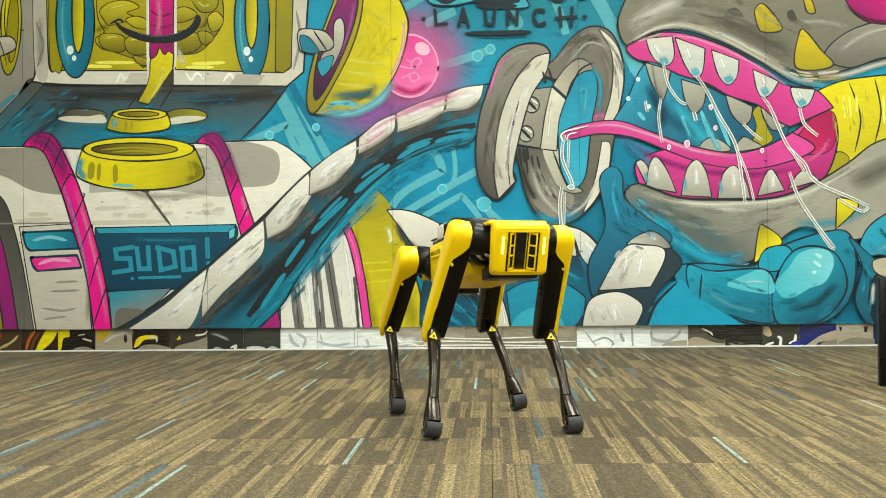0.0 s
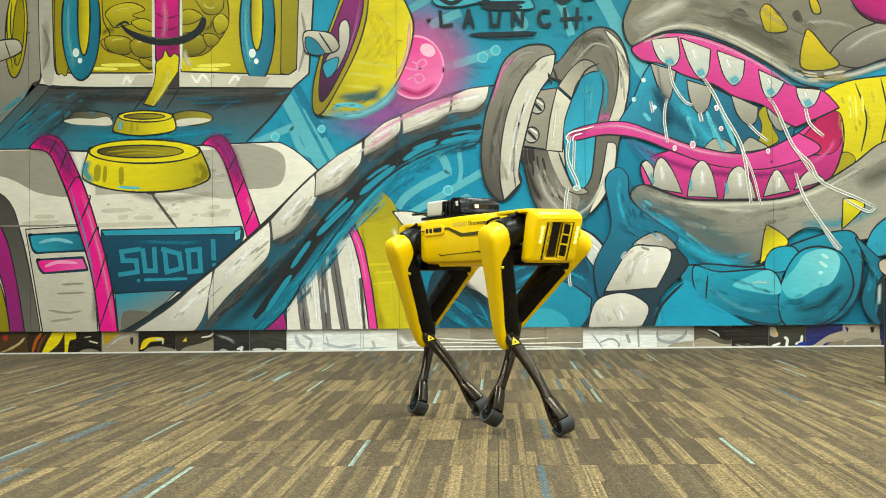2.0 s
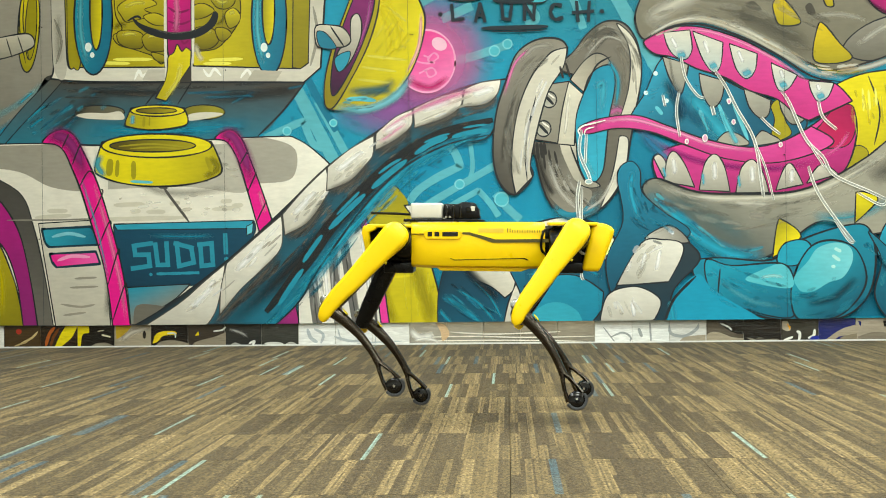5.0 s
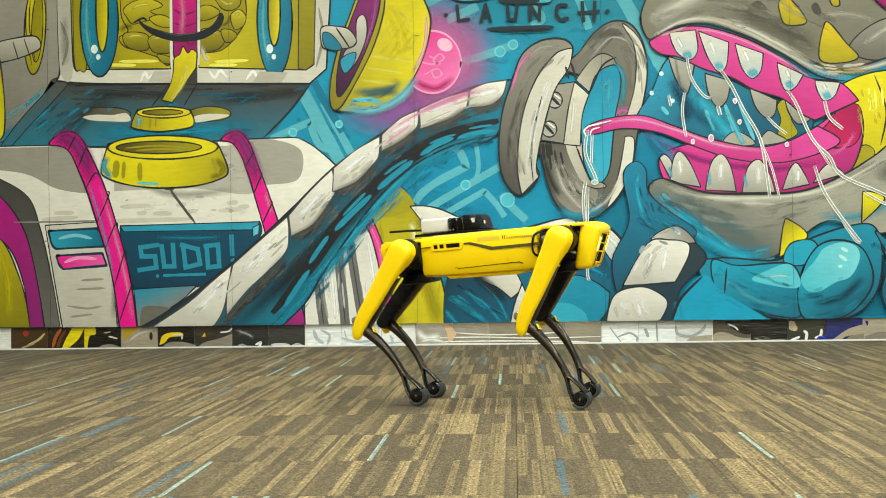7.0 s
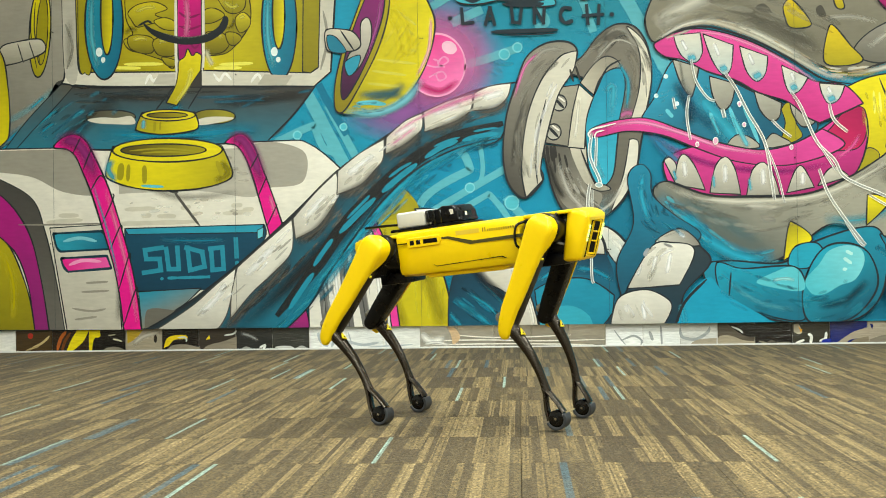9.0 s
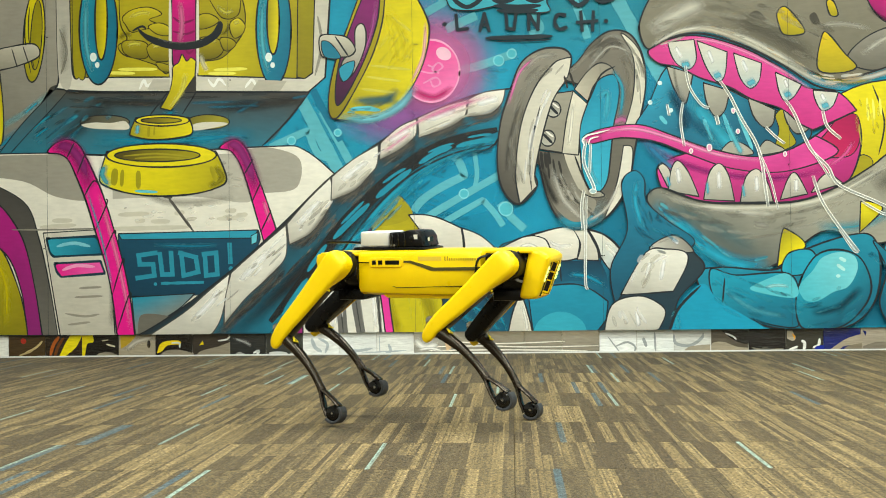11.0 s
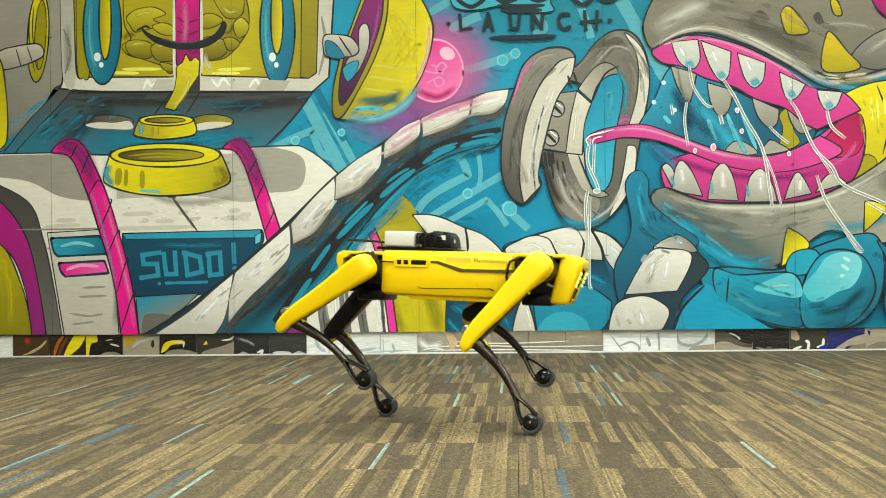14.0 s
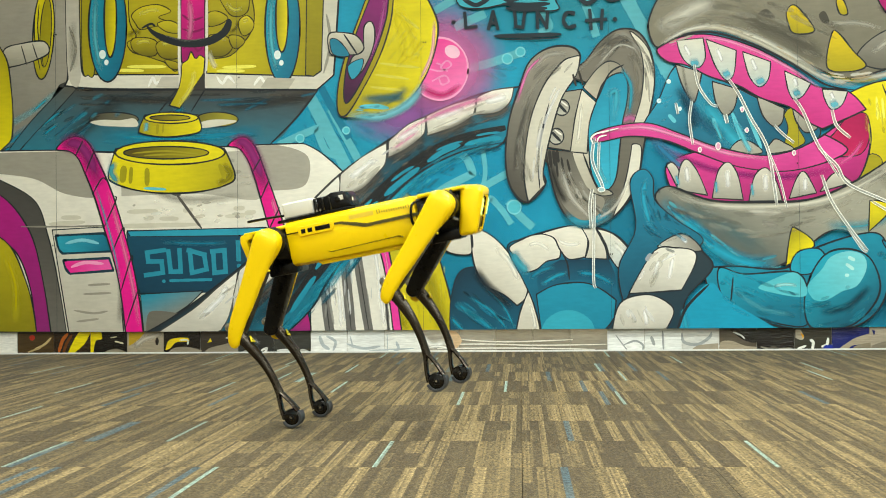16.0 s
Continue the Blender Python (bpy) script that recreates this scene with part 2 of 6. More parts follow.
# ---- the mural: wide panels, and on them layers of flat spray paint ----
def paint_material(name, clear):
    """Matt spray paint whose pigment is stored with each brush shape; clear: thin airbrushed coats."""
    m, t, b = nodes(name)
    at = t.nodes.new("ShaderNodeAttribute")
    at.attribute_name = "pigment"
    geo = t.nodes.new("ShaderNodeNewGeometry")
    n1 = node(t, "ShaderNodeTexNoise", Scale=9.0, Detail=5.0, Roughness=0.6)
    mp = t.nodes.new("ShaderNodeMapping")
    mp.inputs["Scale"].default_value = (14, 1, 60)
    mp.inputs["Rotation"].default_value = (0, 0.5, 0)
    n2 = node(t, "ShaderNodeTexNoise", Scale=1.0, Detail=4.0)
    t.links.new(geo.outputs["Position"], n1.inputs["Vector"])
    t.links.new(geo.outputs["Position"], mp.inputs["Vector"])
    t.links.new(mp.outputs[0], n2.inputs["Vector"])
    add = t.nodes.new("ShaderNodeMath")
    add.operation = "ADD"
    t.links.new(n1.outputs["Fac"], add.inputs[0])
    t.links.new(n2.outputs["Fac"], add.inputs[1])
    mr = t.nodes.new("ShaderNodeMapRange")
    for i, v in enumerate((0.6, 1.4, 0.9, 1.1)):
        mr.inputs[i + 1].default_value = v
    t.links.new(add.outputs[0], mr.inputs[0])
    hue = t.nodes.new("ShaderNodeHueSaturation")
    t.links.new(mr.outputs[0], hue.inputs["Value"])
    t.links.new(at.outputs["Color"], hue.inputs["Color"])
    t.links.new(hue.outputs["Color"], b.inputs["Base Color"])
    b.inputs["Roughness"].default_value = 0.55
    b.inputs["Specular IOR Level"].default_value = 0.3
    if clear:
        tr = t.nodes.new("ShaderNodeBsdfTransparent")
        mix = t.nodes.new("ShaderNodeMixShader")
        t.links.new(at.outputs["Alpha"], mix.inputs[0])
        t.links.new(tr.outputs[0], mix.inputs[1])
        t.links.new(b.outputs[0], mix.inputs[2])
        t.links.new(mix.outputs[0], t.nodes["Material Output"].inputs["Surface"])
    return m


PAINT, MIST = paint_material("spray_paint", False), paint_material("airbrush_mist", True)
CREAM, GREY, DARK, INKY = "E9E4D4", "9A9688", "55524C", "1F2429"
TEAL, DEEP, NAVY, AQUA = "0C99BC", "0A6C8A", "123848", "62C4D4"
MAG, PURPLE, PINK, YEL, OLIVE = "EE1090", "8C2472", "F488B8", "EEDC08", "A89C10"
mural = tagged(new("mural"), "large comic-style spray-painted mural on wide wall panels", "mural", kind="structure")
MURAL_Z = 0.138
COATS = [0]


def spot(u, v):
    """Place on the wall, in metres, of a point of the mural's own sketch grid, which hangs a little askew."""
    w = 1.659e-05 * u + 4.27e-06 * v + 1
    return (0.0035252 * u - 3.477e-05 * v - 3.04201) / w, (-2.46e-05 * u - 0.0035251 * v + 2.1975) / w


def pairs(s):
    pts, sharp = [], set()
    for i, w in enumerate(s.split()):
        if w.endswith("!"):
            sharp.add(i)
            w = w[:-1]
        pts.append(tuple(float(q) for q in w.split(",")))
    return pts, sharp


class Motif:
    """One painted motif: flat coats of paint laid over one another as one part of the mural."""

    def __init__(self, name, label):
        self.name, self.label = name, label
        self.v, self.f, self.c, self.m = [], [], [], []

    def lay(self, pts, faces, cols, mist=False):
        COATS[0] += 1
        y = WALL - 0.0125 - COATS[0] * 0.00002
        o = len(self.v)
        for u, w in pts:
            x, z = spot(u, w)
            self.v.append((x, y, max(z, MURAL_Z)))
        self.c += cols
        self.f += [[o + i for i in f] for f in faces]
        self.m += [1 if mist else 0] * len(faces)

    def fill(self, s, c, c2=None, way=None, line=3.0, ink=INKY, soft=True):
        """A closed shape in one pigment or blended from c to c2 along way (u0, v0, u1, v1)."""
        pts, sharp = pairs(s) if isinstance(s, str) else (s, ())
        out = [tuple(p) for p in (smooth_line(pts, True, 6, sharp) if soft else pts)]
        a, b = np.array(lin(c)), np.array(lin(c2 or c))
        if c2 and way is None:
            vs = [p[1] for p in out]
            way = (0, min(vs), 0, max(vs))
        cols = []
        for u, w in out:
            k = 0.0
            if c2:
                d = np.array((way[2] - way[0], way[3] - way[1]))
                k = float(np.clip(np.dot((u - way[0], w - way[1]), d) / np.dot(d, d), 0, 1))
            cols.append(tuple(a * (1 - k) + b * k))
        self.lay(out, [list(range(len(out)))], cols)
        if line:
            self.stroke(out + out[:2], line * 0.82, ink, raw=True, even=True)
        return self

    def stroke(self, s, w, c, raw=False, even=False, alpha=None, mist=False):
        """A brush line; mist: an airbrushed one that fades to both sides."""
        if not raw and s.count("!") == len(s.split()):
            P = pairs(s)[0]
            for (a, b), (c0, d0) in zip(P, P[1:]):
                n = math.hypot(c0 - a, d0 - b)
                ux, uy = (c0 - a) / n * w * 0.42, (d0 - b) / n * w * 0.42
                q = [(a - ux, b - uy), (c0 + ux, d0 + uy)]
                self.lay([(q[0][0] - uy * 1.1, q[0][1] + ux * 1.1), (q[1][0] - uy, q[1][1] + ux), (q[1][0] + uy * 1.15, q[1][1] - ux * 1.15), (q[0][0] + uy, q[0][1] - ux)],
                         [[0, 1, 2, 3]], [lin(c)] * 4)
            return self
        pts = s if raw else [tuple(p) for p in smooth_line(pairs(s)[0], False, 7, pairs(s)[1])]
        P = np.array(pts, float)
        d = np.gradient(P, axis=0)
        L = np.hypot(d[:, 0], d[:, 1])
        L[L < 1e-6] = 1
        nrm = np.stack((-d[:, 1] / L, d[:, 0] / L), 1)
        n = len(P)
        k = np.linspace(0, 1, n)
        half = w / 2 * (1 + (0.18 if w < 8 else 0.03) * np.sin(k * 23 + w)) if even else w / 2 * np.clip(0.35 + 3.2 * np.minimum(k, 1 - k), 0, 1)
        half = half[:, None]
        col = np.array(lin(c))
        if mist:
            fade = np.clip(4 * np.minimum(k, 1 - k), 0, 1) * (alpha or 0.6)
            rows = [P - nrm * w / 2, P, P + nrm * w / 2]
            cols = [tuple(col[:3]) + (0.0,)] * n + [tuple(col[:3]) + (float(q),) for q in fade] + [tuple(col[:3]) + (0.0,)] * n
            pts3 = [tuple(p) for r in rows for p in r]
            faces = [[r * n + i, r * n + i + 1, (r + 1) * n + i + 1, (r + 1) * n + i] for r in (0, 1) for i in range(n - 1)]
            self.lay(pts3, faces, cols, True)
        else:
            pts2 = [tuple(p) for p in P - nrm * half] + [tuple(p) for p in P + nrm * half]
            col = tuple(col[:3]) + (1.0 if alpha is None else alpha,)
            self.lay(pts2, [[i, i + 1, n + i + 1, n + i] for i in range(n - 1)], [col] * (2 * n), alpha is not None)
        return self

    def mist(self, s, w, c, alpha=0.6):
        return self.stroke(s, w, c, alpha=alpha, mist=True)

    def hatch(self, s, spread, n, cols, w=3.0, long=0.1, alpha=0.6, seed=1):
        """Loose brush strokes that run along a line, scattered to both sides of it."""
        rnd = random.Random(seed)
        P = np.array(smooth_line(pairs(s)[0], False, 24))
        m = len(P)
        d = np.gradient(P, axis=0)
        d /= np.maximum(np.hypot(d[:, 0], d[:, 1]), 1e-6)[:, None]
        for _ in range(n):
            i = rnd.randrange(0, max(1, int(m * (1 - long))))
            j = min(m - 1, i + max(3, int(m * long * rnd.uniform(0.4, 1.2))))
            off = rnd.uniform(-spread, spread)
            nrm = np.array((-d[i, 1], d[i, 0]))
            seg = P[i:j:max(1, (j - i) // 5)] + nrm * off + nrm * np.linspace(0, rnd.uniform(-0.12, 0.12) * spread, len(P[i:j:max(1, (j - i) // 5)]))[:, None]
            if len(seg) > 2:
                self.stroke([tuple(q) for q in seg], w * rnd.uniform(0.5, 1.5), rnd.choice(cols), raw=True, alpha=alpha * rnd.uniform(0.6, 1.0))
        return self

    def oval(self, u, v, ru, rv, c, c2=None, way=None, line=3.0, turn=0.0, ink=INKY):
        t = radians(turn)
        pts = [(u + ru * math.cos(a) * math.cos(t) - rv * math.sin(a) * math.sin(t), v + ru * math.cos(a) * math.sin(t) + rv * math.sin(a) * math.cos(t))
               for a in np.linspace(0, 2 * math.pi, 37)[:-1]]
        return self.fill(pts, c, c2, way, line, ink, soft=False)

    def glow(self, u, v, ru, rv, c, alpha=0.6):
        """A round airbrushed cloud."""
        col = tuple(lin(c)[:3])
        pts, cols, faces, n = [(u, v)], [col + (alpha,)], [], 28
        for q, a in ((0.5, alpha * 0.6), (1.0, 0.0)):
            for i in range(n):
                k = 2 * math.pi * i / n
                pts.append((u + ru * q * math.cos(k), v + rv * q * math.sin(k)))
                cols.append(col + (a,))
        for i in range(n):
            j = (i + 1) % n
            faces += [[0, 1 + i, 1 + j], [1 + i, 1 + n + i, 1 + n + j, 1 + j]]
        self.lay(pts, faces, cols, True)
        return self

    def done(self):
        me = bpy.data.meshes.new(self.name)
        me.from_pydata(self.v, [], self.f)
        me.materials.append(PAINT)
        me.materials.append(MIST)
        me.polygons.foreach_set("material_index", self.m)
        at = me.attributes.new("pigment", "FLOAT_COLOR", "POINT")
        at.data.foreach_set("color", np.array(self.c, np.float32).ravel())
        me.update()
        ob = new(self.name, me)
        ob.parent = mural
        tagged(ob, self.label)


# teal ground on panels with open seams
seams = [-5.2, -4.03, -2.885, -1.7405, -0.595, 0.5505, 1.682, 2.82, 3.96, 5.1]
for a, b in zip(seams, seams[1:]):
    me = mesh_of("panel", box(a + 0.001, b - 0.001, WALL - 0.012, WALL + 0.012, MURAL_Z, 2.75, 0.0012, 1), PAINT)
    col = me.attributes.new("pigment", "FLOAT_COLOR", "POINT")
    col.data.foreach_set("color", np.array([lin(TEAL)] * len(me.vertices), np.float32).ravel())
    ob = new("panel", me)
    ob.parent = mural

bg = Motif("painted_ground", "teal ground with pale circuit lines and airbrushed shade")
bg.glow(560, 250, 160, 110, "22AAC8", 0.5).glow(770, 330, 200, 130, "12A2CA", 0.7).glow(980, 20, 260, 90, "2FA2B4", 0.6)
bg.glow(700, 110, 150, 130, "C668B4", 0.95).glow(660, 200, 110, 60, "A85CB0", 0.7).glow(620, 480, 300, 160, DEEP, 0.5)
bg.glow(1080, 400, 170, 190, "0E7C9C", 0.7).glow(1130, 180, 110, 120, "1C9CC0", 0.6).glow(1500, 500, 160, 140, DEEP, 0.8)
bg.hatch("480,200 560,260 700,330 850,380", 60, 60, ["1FA6C8", "0F86A8", "18A0C2"], 6, 0.1, 0.3, 38).hatch("760,40 900,80 1060,120", 70, 60, ["2AA8C4", "0F7E9A", "1C9CBC"], 6, 0.1, 0.3, 39)
for s, w in (("496,168 545,262 566,304", 22), ("532,188 553,226 584,284", 14), ("440,252 470,238 508,222! 524,262 552,272", 13), ("755,262 774,278 784,303! 740,325 708,347 694,366", 14),
             ("700,386 775,342 856,296", 13), ("742,388 816,346! 836,368 852,392", 11), ("846,352 866,376 890,398", 14), ("744,124 806,110 866,90", 15), ("752,44 806,20", 16),
             ("978,-6 990,24 1002,62", 14), ("1052,-10 1092,62 1134,134", 24), ("1076,30 1104,90 1120,128", 10), ("690,30 760,-10", 14), ("800,250 806,300 800,330", 8), ("880,-8 920,40 900,54", 12)):
    bg.stroke(s, w, "6CCBDA", even=True, alpha=0.72)
bg.stroke("516,150 538,192 566,240", 13, "0F7FA2", even=True, alpha=0.8).stroke("560,196 600,204 640,200", 5, "0F6C88")
for u, v, r in ((868, 88, 8), (845, 100, 9), (783, 335, 8), (560, 226, 6), (857, 362, 12), (478, 240, 7), (1140, 142, 4)):
    bg.oval(u, v, r, r, "4FBBCD", line=3, ink="7CCFDB")
bg.done()

m = Motif("painted_side_knob", "yellow knob on a pale grey block")
m.fill("-90,-30! 80,-30! 62,138! 0,225 -90,280!", "B4AEA0", "7A766C", (40, 0, -40, 260), 3)
m.mist("-60,260 10,215 60,190", 26, TEAL, 0.8).mist("-70,230 0,190 50,150", 16, AQUA, 0.4)
m.oval(20, 52, 19, 82, YEL, OLIVE, (10, 0, 30, 120), 3, 3).oval(24, 50, 10, 62, OLIVE, None, None, 2, 3)
m.stroke("12,0 10,50 20,110", 2, INKY).stroke("5,10 4,60 14,118", 2, INKY)
m.fill("-50,80 -20,70 20,66 30,85 10,98 -30,110 -55,110", "D8D2C0", "9A9484", None, 3).stroke("0,70 10,100", 2, INKY).stroke("-20,74 -10,108", 2, INKY)
m.fill("-90,60 -50,90 -38,150 -35,220 -45,250 -90,262", OLIVE, YEL, (-40, 60, -70, 250), 3)
m.done()

m = Motif("painted_hull_shade", "dark underside blending to teal")
m.fill("62,138! 90,152 510,154! 470,205 425,248 300,262 150,262 60,262 -20,262! 10,215", "45423D", "2A7C92", (290, 170, 290, 262), 0)
m.stroke("510,154 470,205 425,250", 3.5, INKY).stroke("62,138 90,152 300,153 510,154", 3, INKY).stroke("-20,262 60,263 150,263", 3, INKY)
m.mist("60,250 110,205 160,175", 40, "3A3835", 0.6).mist("120,235 260,240 420,225", 34, TEAL, 0.7).mist("330,185 430,175 500,165", 26, "35332F", 0.7)
m.mist("110,170 230,172 260,168", 18, "35332F", 0.7)
for s in ("40,235 95,190", "60,250 110,210", "480,165 505,160", "380,190 420,170", "330,180 420,178", "300,172 400,170"):
    m.stroke(s, 4, DEEP, alpha=0.6)
m.oval(146, 205, 44, 12, "4E4A3C", "6E6A54", (110, 198, 170, 210), 2.5).fill("104,210 128,206 156,207 182,204 188,218 150,218 120,216", "E0DAC8", line=0)
m.oval(330, 206, 38, 13, "7C7426", "A09828", (300, 196, 350, 214), 2.5).fill("302,211 328,206 364,208 352,214 306,221", "E0DAC8", line=0)
m.stroke("312,148 298,170 284,192", 2.5, INKY).stroke("262,148 240,176 226,194", 2.5, INKY).mist("272,182 250,200 230,206", 22, "1787A4", 0.9)
m.mist("0,228 30,206 56,190", 13, "27A2BE", 0.9).mist("18,236 34,222 48,214", 10, "1D98B6", 0.8).mist("0,192 16,178 28,168", 9, "35AAC4", 0.7)
m.fill("66,138! 78,152! 42,192 12,222 -24,262! -44,262! 0,206", "5C584E", "2F7488", (60, 140, -10, 250), 2)
m.hatch("80,165 250,168 480,166", 14, 26, ["2E2C29", "5E5A52", "3A4A50"], 4, 0.16, 0.5, 3).hatch("20,245 110,190 160,172", 26, 22, [TEAL, "35332F", "2AA0BC"], 4, 0.2, 0.5, 4)
m.hatch("120,240 270,246 420,238", 12, 20, [TEAL, "146C86", "30A8C0"], 4, 0.16, 0.5, 5)
m.done()

m = Motif("painted_window_box", "white-framed yellow box with teal rings and a pink core")
m.fill("60,-30! 64,122 80,148 300,152 508,154! 538,128! 548,-30!", CREAM, "D6D0C0", (100, 0, 480, 150), 3.5)
m.fill("60,-30! 64,122 80,148! 88,118 84,-30!", "C9C4B6", line=0).mist("72,30 74,120", 18, GREY, 0.5)
for s in ("66,40 78,80 68,120", "525,20 532,70 520,125"):
    m.stroke(s, 5, GREY, alpha=0.5)
m.fill("84,-30! 88,112 100,126! 262,126! 262,-30!", "D6C40E", "938808", (200, 0, 95, 110), 3)
m.fill("312,-30! 312,124! 502,130! 516,120! 520,-30!", "DCCB10", "9C900A", (380, 0, 500, 60), 3)
m.fill("490,-30! 488,128! 502,130! 516,120! 520,-30!", OLIVE, "8A7E0C", None, 2.5)
m.fill("88,-30! 90,112 100,126! 112,116 106,-30!", OLIVE, line=2)
for s in ("170,112 240,112", "150,118 200,119", "340,114 400,112", "330,120 380,120"):
    m.stroke(s, 6, "F6EE60")
# soft lobes
m.fill("172,-30! 262,-30! 262,112 236,104 206,94 180,86 170,70 186,58 174,30", "C4B416", "8E840E", (200, 0, 250, 110), 2.5, "3A340C")
m.fill("314,-30! 386,-30! 396,10 394,44 376,72 352,94 314,98!", "BEAE14", "877D0E", (330, 0, 380, 80), 2.5, "3A340C")
for s, a, b in (("178,20 196,6 226,2 248,14 226,24 244,34 214,42 194,46 184,34", "DCCB20", "9C900F"), ("178,64 196,60 218,64 226,76 220,92 198,92 180,82", "B8A814", "6E650C"),
                ("222,72 240,64 262,74 262,96 238,98 226,90", "B4A414", "766C0C"), ("238,100 262,106 262,117 246,114", "B8A814", "7C720C"), ("224,36 244,30 262,38 262,52 240,50", "D6C61C", "A0940F"),
                ("314,60 332,55 352,62 358,78 346,92 326,95 314,88", "B2A213", "6E650C"), ("352,58 370,58 380,68 368,80 357,77", "BCAC14", "7A700C"), ("370,30 384,22 396,34 392,50 378,58 370,46", "DCCB20", "948A0E"),
                ("330,-30 348,14 366,24 384,16 388,-4 386,-30", "D8C81C", "8E840E"), ("314,18 332,14 350,26 334,38 314,40", "CABA18", "8C820E")):
    m.fill(s, a, b, None, 2.2, "3A340C")
for s in ("190,20 210,12 228,12", "186,70 200,66 212,68", "232,72 246,70", "322,64 336,60 346,66", "376,32 386,28", "346,0 362,12 376,8"):
    m.mist(s, 9, "F6EC60", 0.7)
m.mist("172,60 182,50 196,52", 14, "5A520C", 0.6).mist("352,52 364,44 368,30", 9, "5A520C", 0.6).mist("315,84 322,104 330,116", 14, "F0EAC8", 0.6)
m.fill("268,123! 309,123! 309,153! 268,153!", "3E3B37", line=0)
m.fill("266,-30! 266,70 270,110 290,118 308,108 309,70 309,-30!", MAG, "A01068", (270, 0, 309, 40), 3)
for s in ("268,20 285,30 306,24", "268,45 290,50 308,44", "270,80 285,72 296,84 306,76"):
    m.stroke(s, 4, "8A0A58")
m.mist("280,-10 284,30 280,70", 14, PINK, 0.7)
m.stroke("263,-20 263,126", 5, CREAM).stroke("312,-20 312,120", 5, CREAM)
m.fill("267,124! 268,108 278,100 284,86 292,98 300,92 309,98! 307,124! 286,154 264,186! 245,181! 262,150", "EAD810", "B4A60E", (300, 110, 250, 180), 2.5)
m.mist("290,118 284,150 262,182", 12, "F8F070", 0.6)
# dark bow
m.fill("205,38 222,50 260,62 300,64 335,50 350,28 357,36 348,56 318,74 275,78 235,68 212,52", INKY, line=0).stroke("196,44 212,36 220,40", 4, INKY)
m.mist("235,56 275,66 320,60", 4, "70706C", 0.7)
# hanging rings
for u, v, ru, rv, iu, iv, iru, irv in ((135, 40, 34, 99, 140, 25, 11, 70), (447, 42, 31, 101, 446, 25, 11, 62)):
    m.oval(u, v, ru, rv, "1C96B0", "0C6E8C", (u - ru, v, u + ru, v + 20), 3.5)
    m.mist("%g,%g %g,%g %g,%g" % (u - ru * 0.62, v - 60, u - ru * 0.66, v + 20, u - ru * 0.3, v + 80), 13, AQUA, 0.8)
    m.oval(iu, iv, iru, irv, OLIVE, YEL, (iu - iru, iv, iu + iru, iv), 3.5)
    m.oval(u - 9, v + 50, 6, 8, "EAF6F2", line=0).oval(u - 2, v + 64, 4, 5, "EAF6F2", line=0)
for s in ("208,148 216,132 222,142 232,134", "330,130 340,142 350,130 362,142", "396,146 408,132 416,144", "224,148 234,132"):
    m.stroke(s, 5, "FFFDF4")
m.fill("408,150! 420,132! 470,134! 458,152!", "BDB7A6", line=0).fill("222,148! 232,130! 262,130! 262,150!", "C9C3B3", line=0)
m.done()

m = Motif("painted_torso", "white rounded hull with dark band and small panels")
m.fill("-90,262! 70,260 160,264 440,250 500,256 555,300! 470,385 380,480 200,584! -90,584!", "F2EDDF", "DDD7C8", (300, 300, 300, 583), 3)
m.fill("-90,265! 70,262! 105,300 122,342 60,338 0,310 -90,300!", "A29D90", line=0).fill("395,256! 440,252 492,272 488,322 440,332 408,330!", "AAA598", line=0)
m.fill("160,270! 380,262! 410,345 300,338 160,342!", "BDB8AA", line=0)
m.mist("130,270 250,345 380,340", 20, "8C887C", 0.5)
m.fill("-90,300! 0,345 28,410 48,500 62,584! 30,584! 18,500 0,430 -90,370!", "4A4844", "6E6A62", (30, 350, 20, 583), 2.5)
m.fill("-90,320! -50,345 -20,378 4,425 22,505 34,584! 6,584! -2,510 -30,440 -90,400!", "B41882", PURPLE, (0, 400, 20, 583), 3)
m.fill("-90,395! -40,430 -12,490 2,540 8,584! -90,584!", "C2B414", "8E8412", (-50, 400, -20, 583), 3).mist("-50,440 -30,500 -30,570", 18, YEL, 0.5)
m.fill("36,402! 140,396! 152,440 164,584! 66,584!", "DAD5C6", "C2BCAC", None, 2.5).mist("150,430 160,500 158,570", 16, "8C887C", 0.7)
m.fill("42,412! 128,408! 138,420 142,440! 56,444! 48,436", "2AA4BE", "0E6A86", (60, 410, 130, 444), 5, NAVY).stroke("60,426 90,420 120,426", 6, "7FCADA")
m.fill("56,456! 138,452! 146,474! 68,480! 60,470", MAG, "F25AAC", (60, 470, 120, 455), 5, NAVY).stroke("70,468 95,460 128,462", 6, "FBA0CC")
for s in ("92,516 142,514", "75,545 110,550 136,546", "80,565 120,560", "100,500 140,498"):
    m.stroke(s, 4, "9A9486")
for s in ("30,392 95,388", "52,380 88,380", "130,396 300,392", "170,370 225,368", "200,382 218,380", "228,382 262,382", "270,368 288,366", "345,378 395,375", "360,364 380,363", "380,372 400,370"):
    m.stroke(s, 8, "D3CDBB")
m.stroke("-20,396 60,396 140,394", 3, "8C887C").stroke("258,338 280,368 304,400", 5, DARK).stroke("250,338 266,340", 5, DARK)
m.fill("170,404! 418,398! 420,420 392,460 320,512! 194,514! 176,470", "0E4A64", "0C3C54", None, 3.5, NAVY)
m.fill("170,404! 418,398! 412,412! 176,414!", "2A9CB8", line=2).mist("230,424 300,426 350,424", 12, "1A7E9C", 0.8)
m.fill("406,408! 418,402! 416,420! 406,424!", AQUA, line=2)
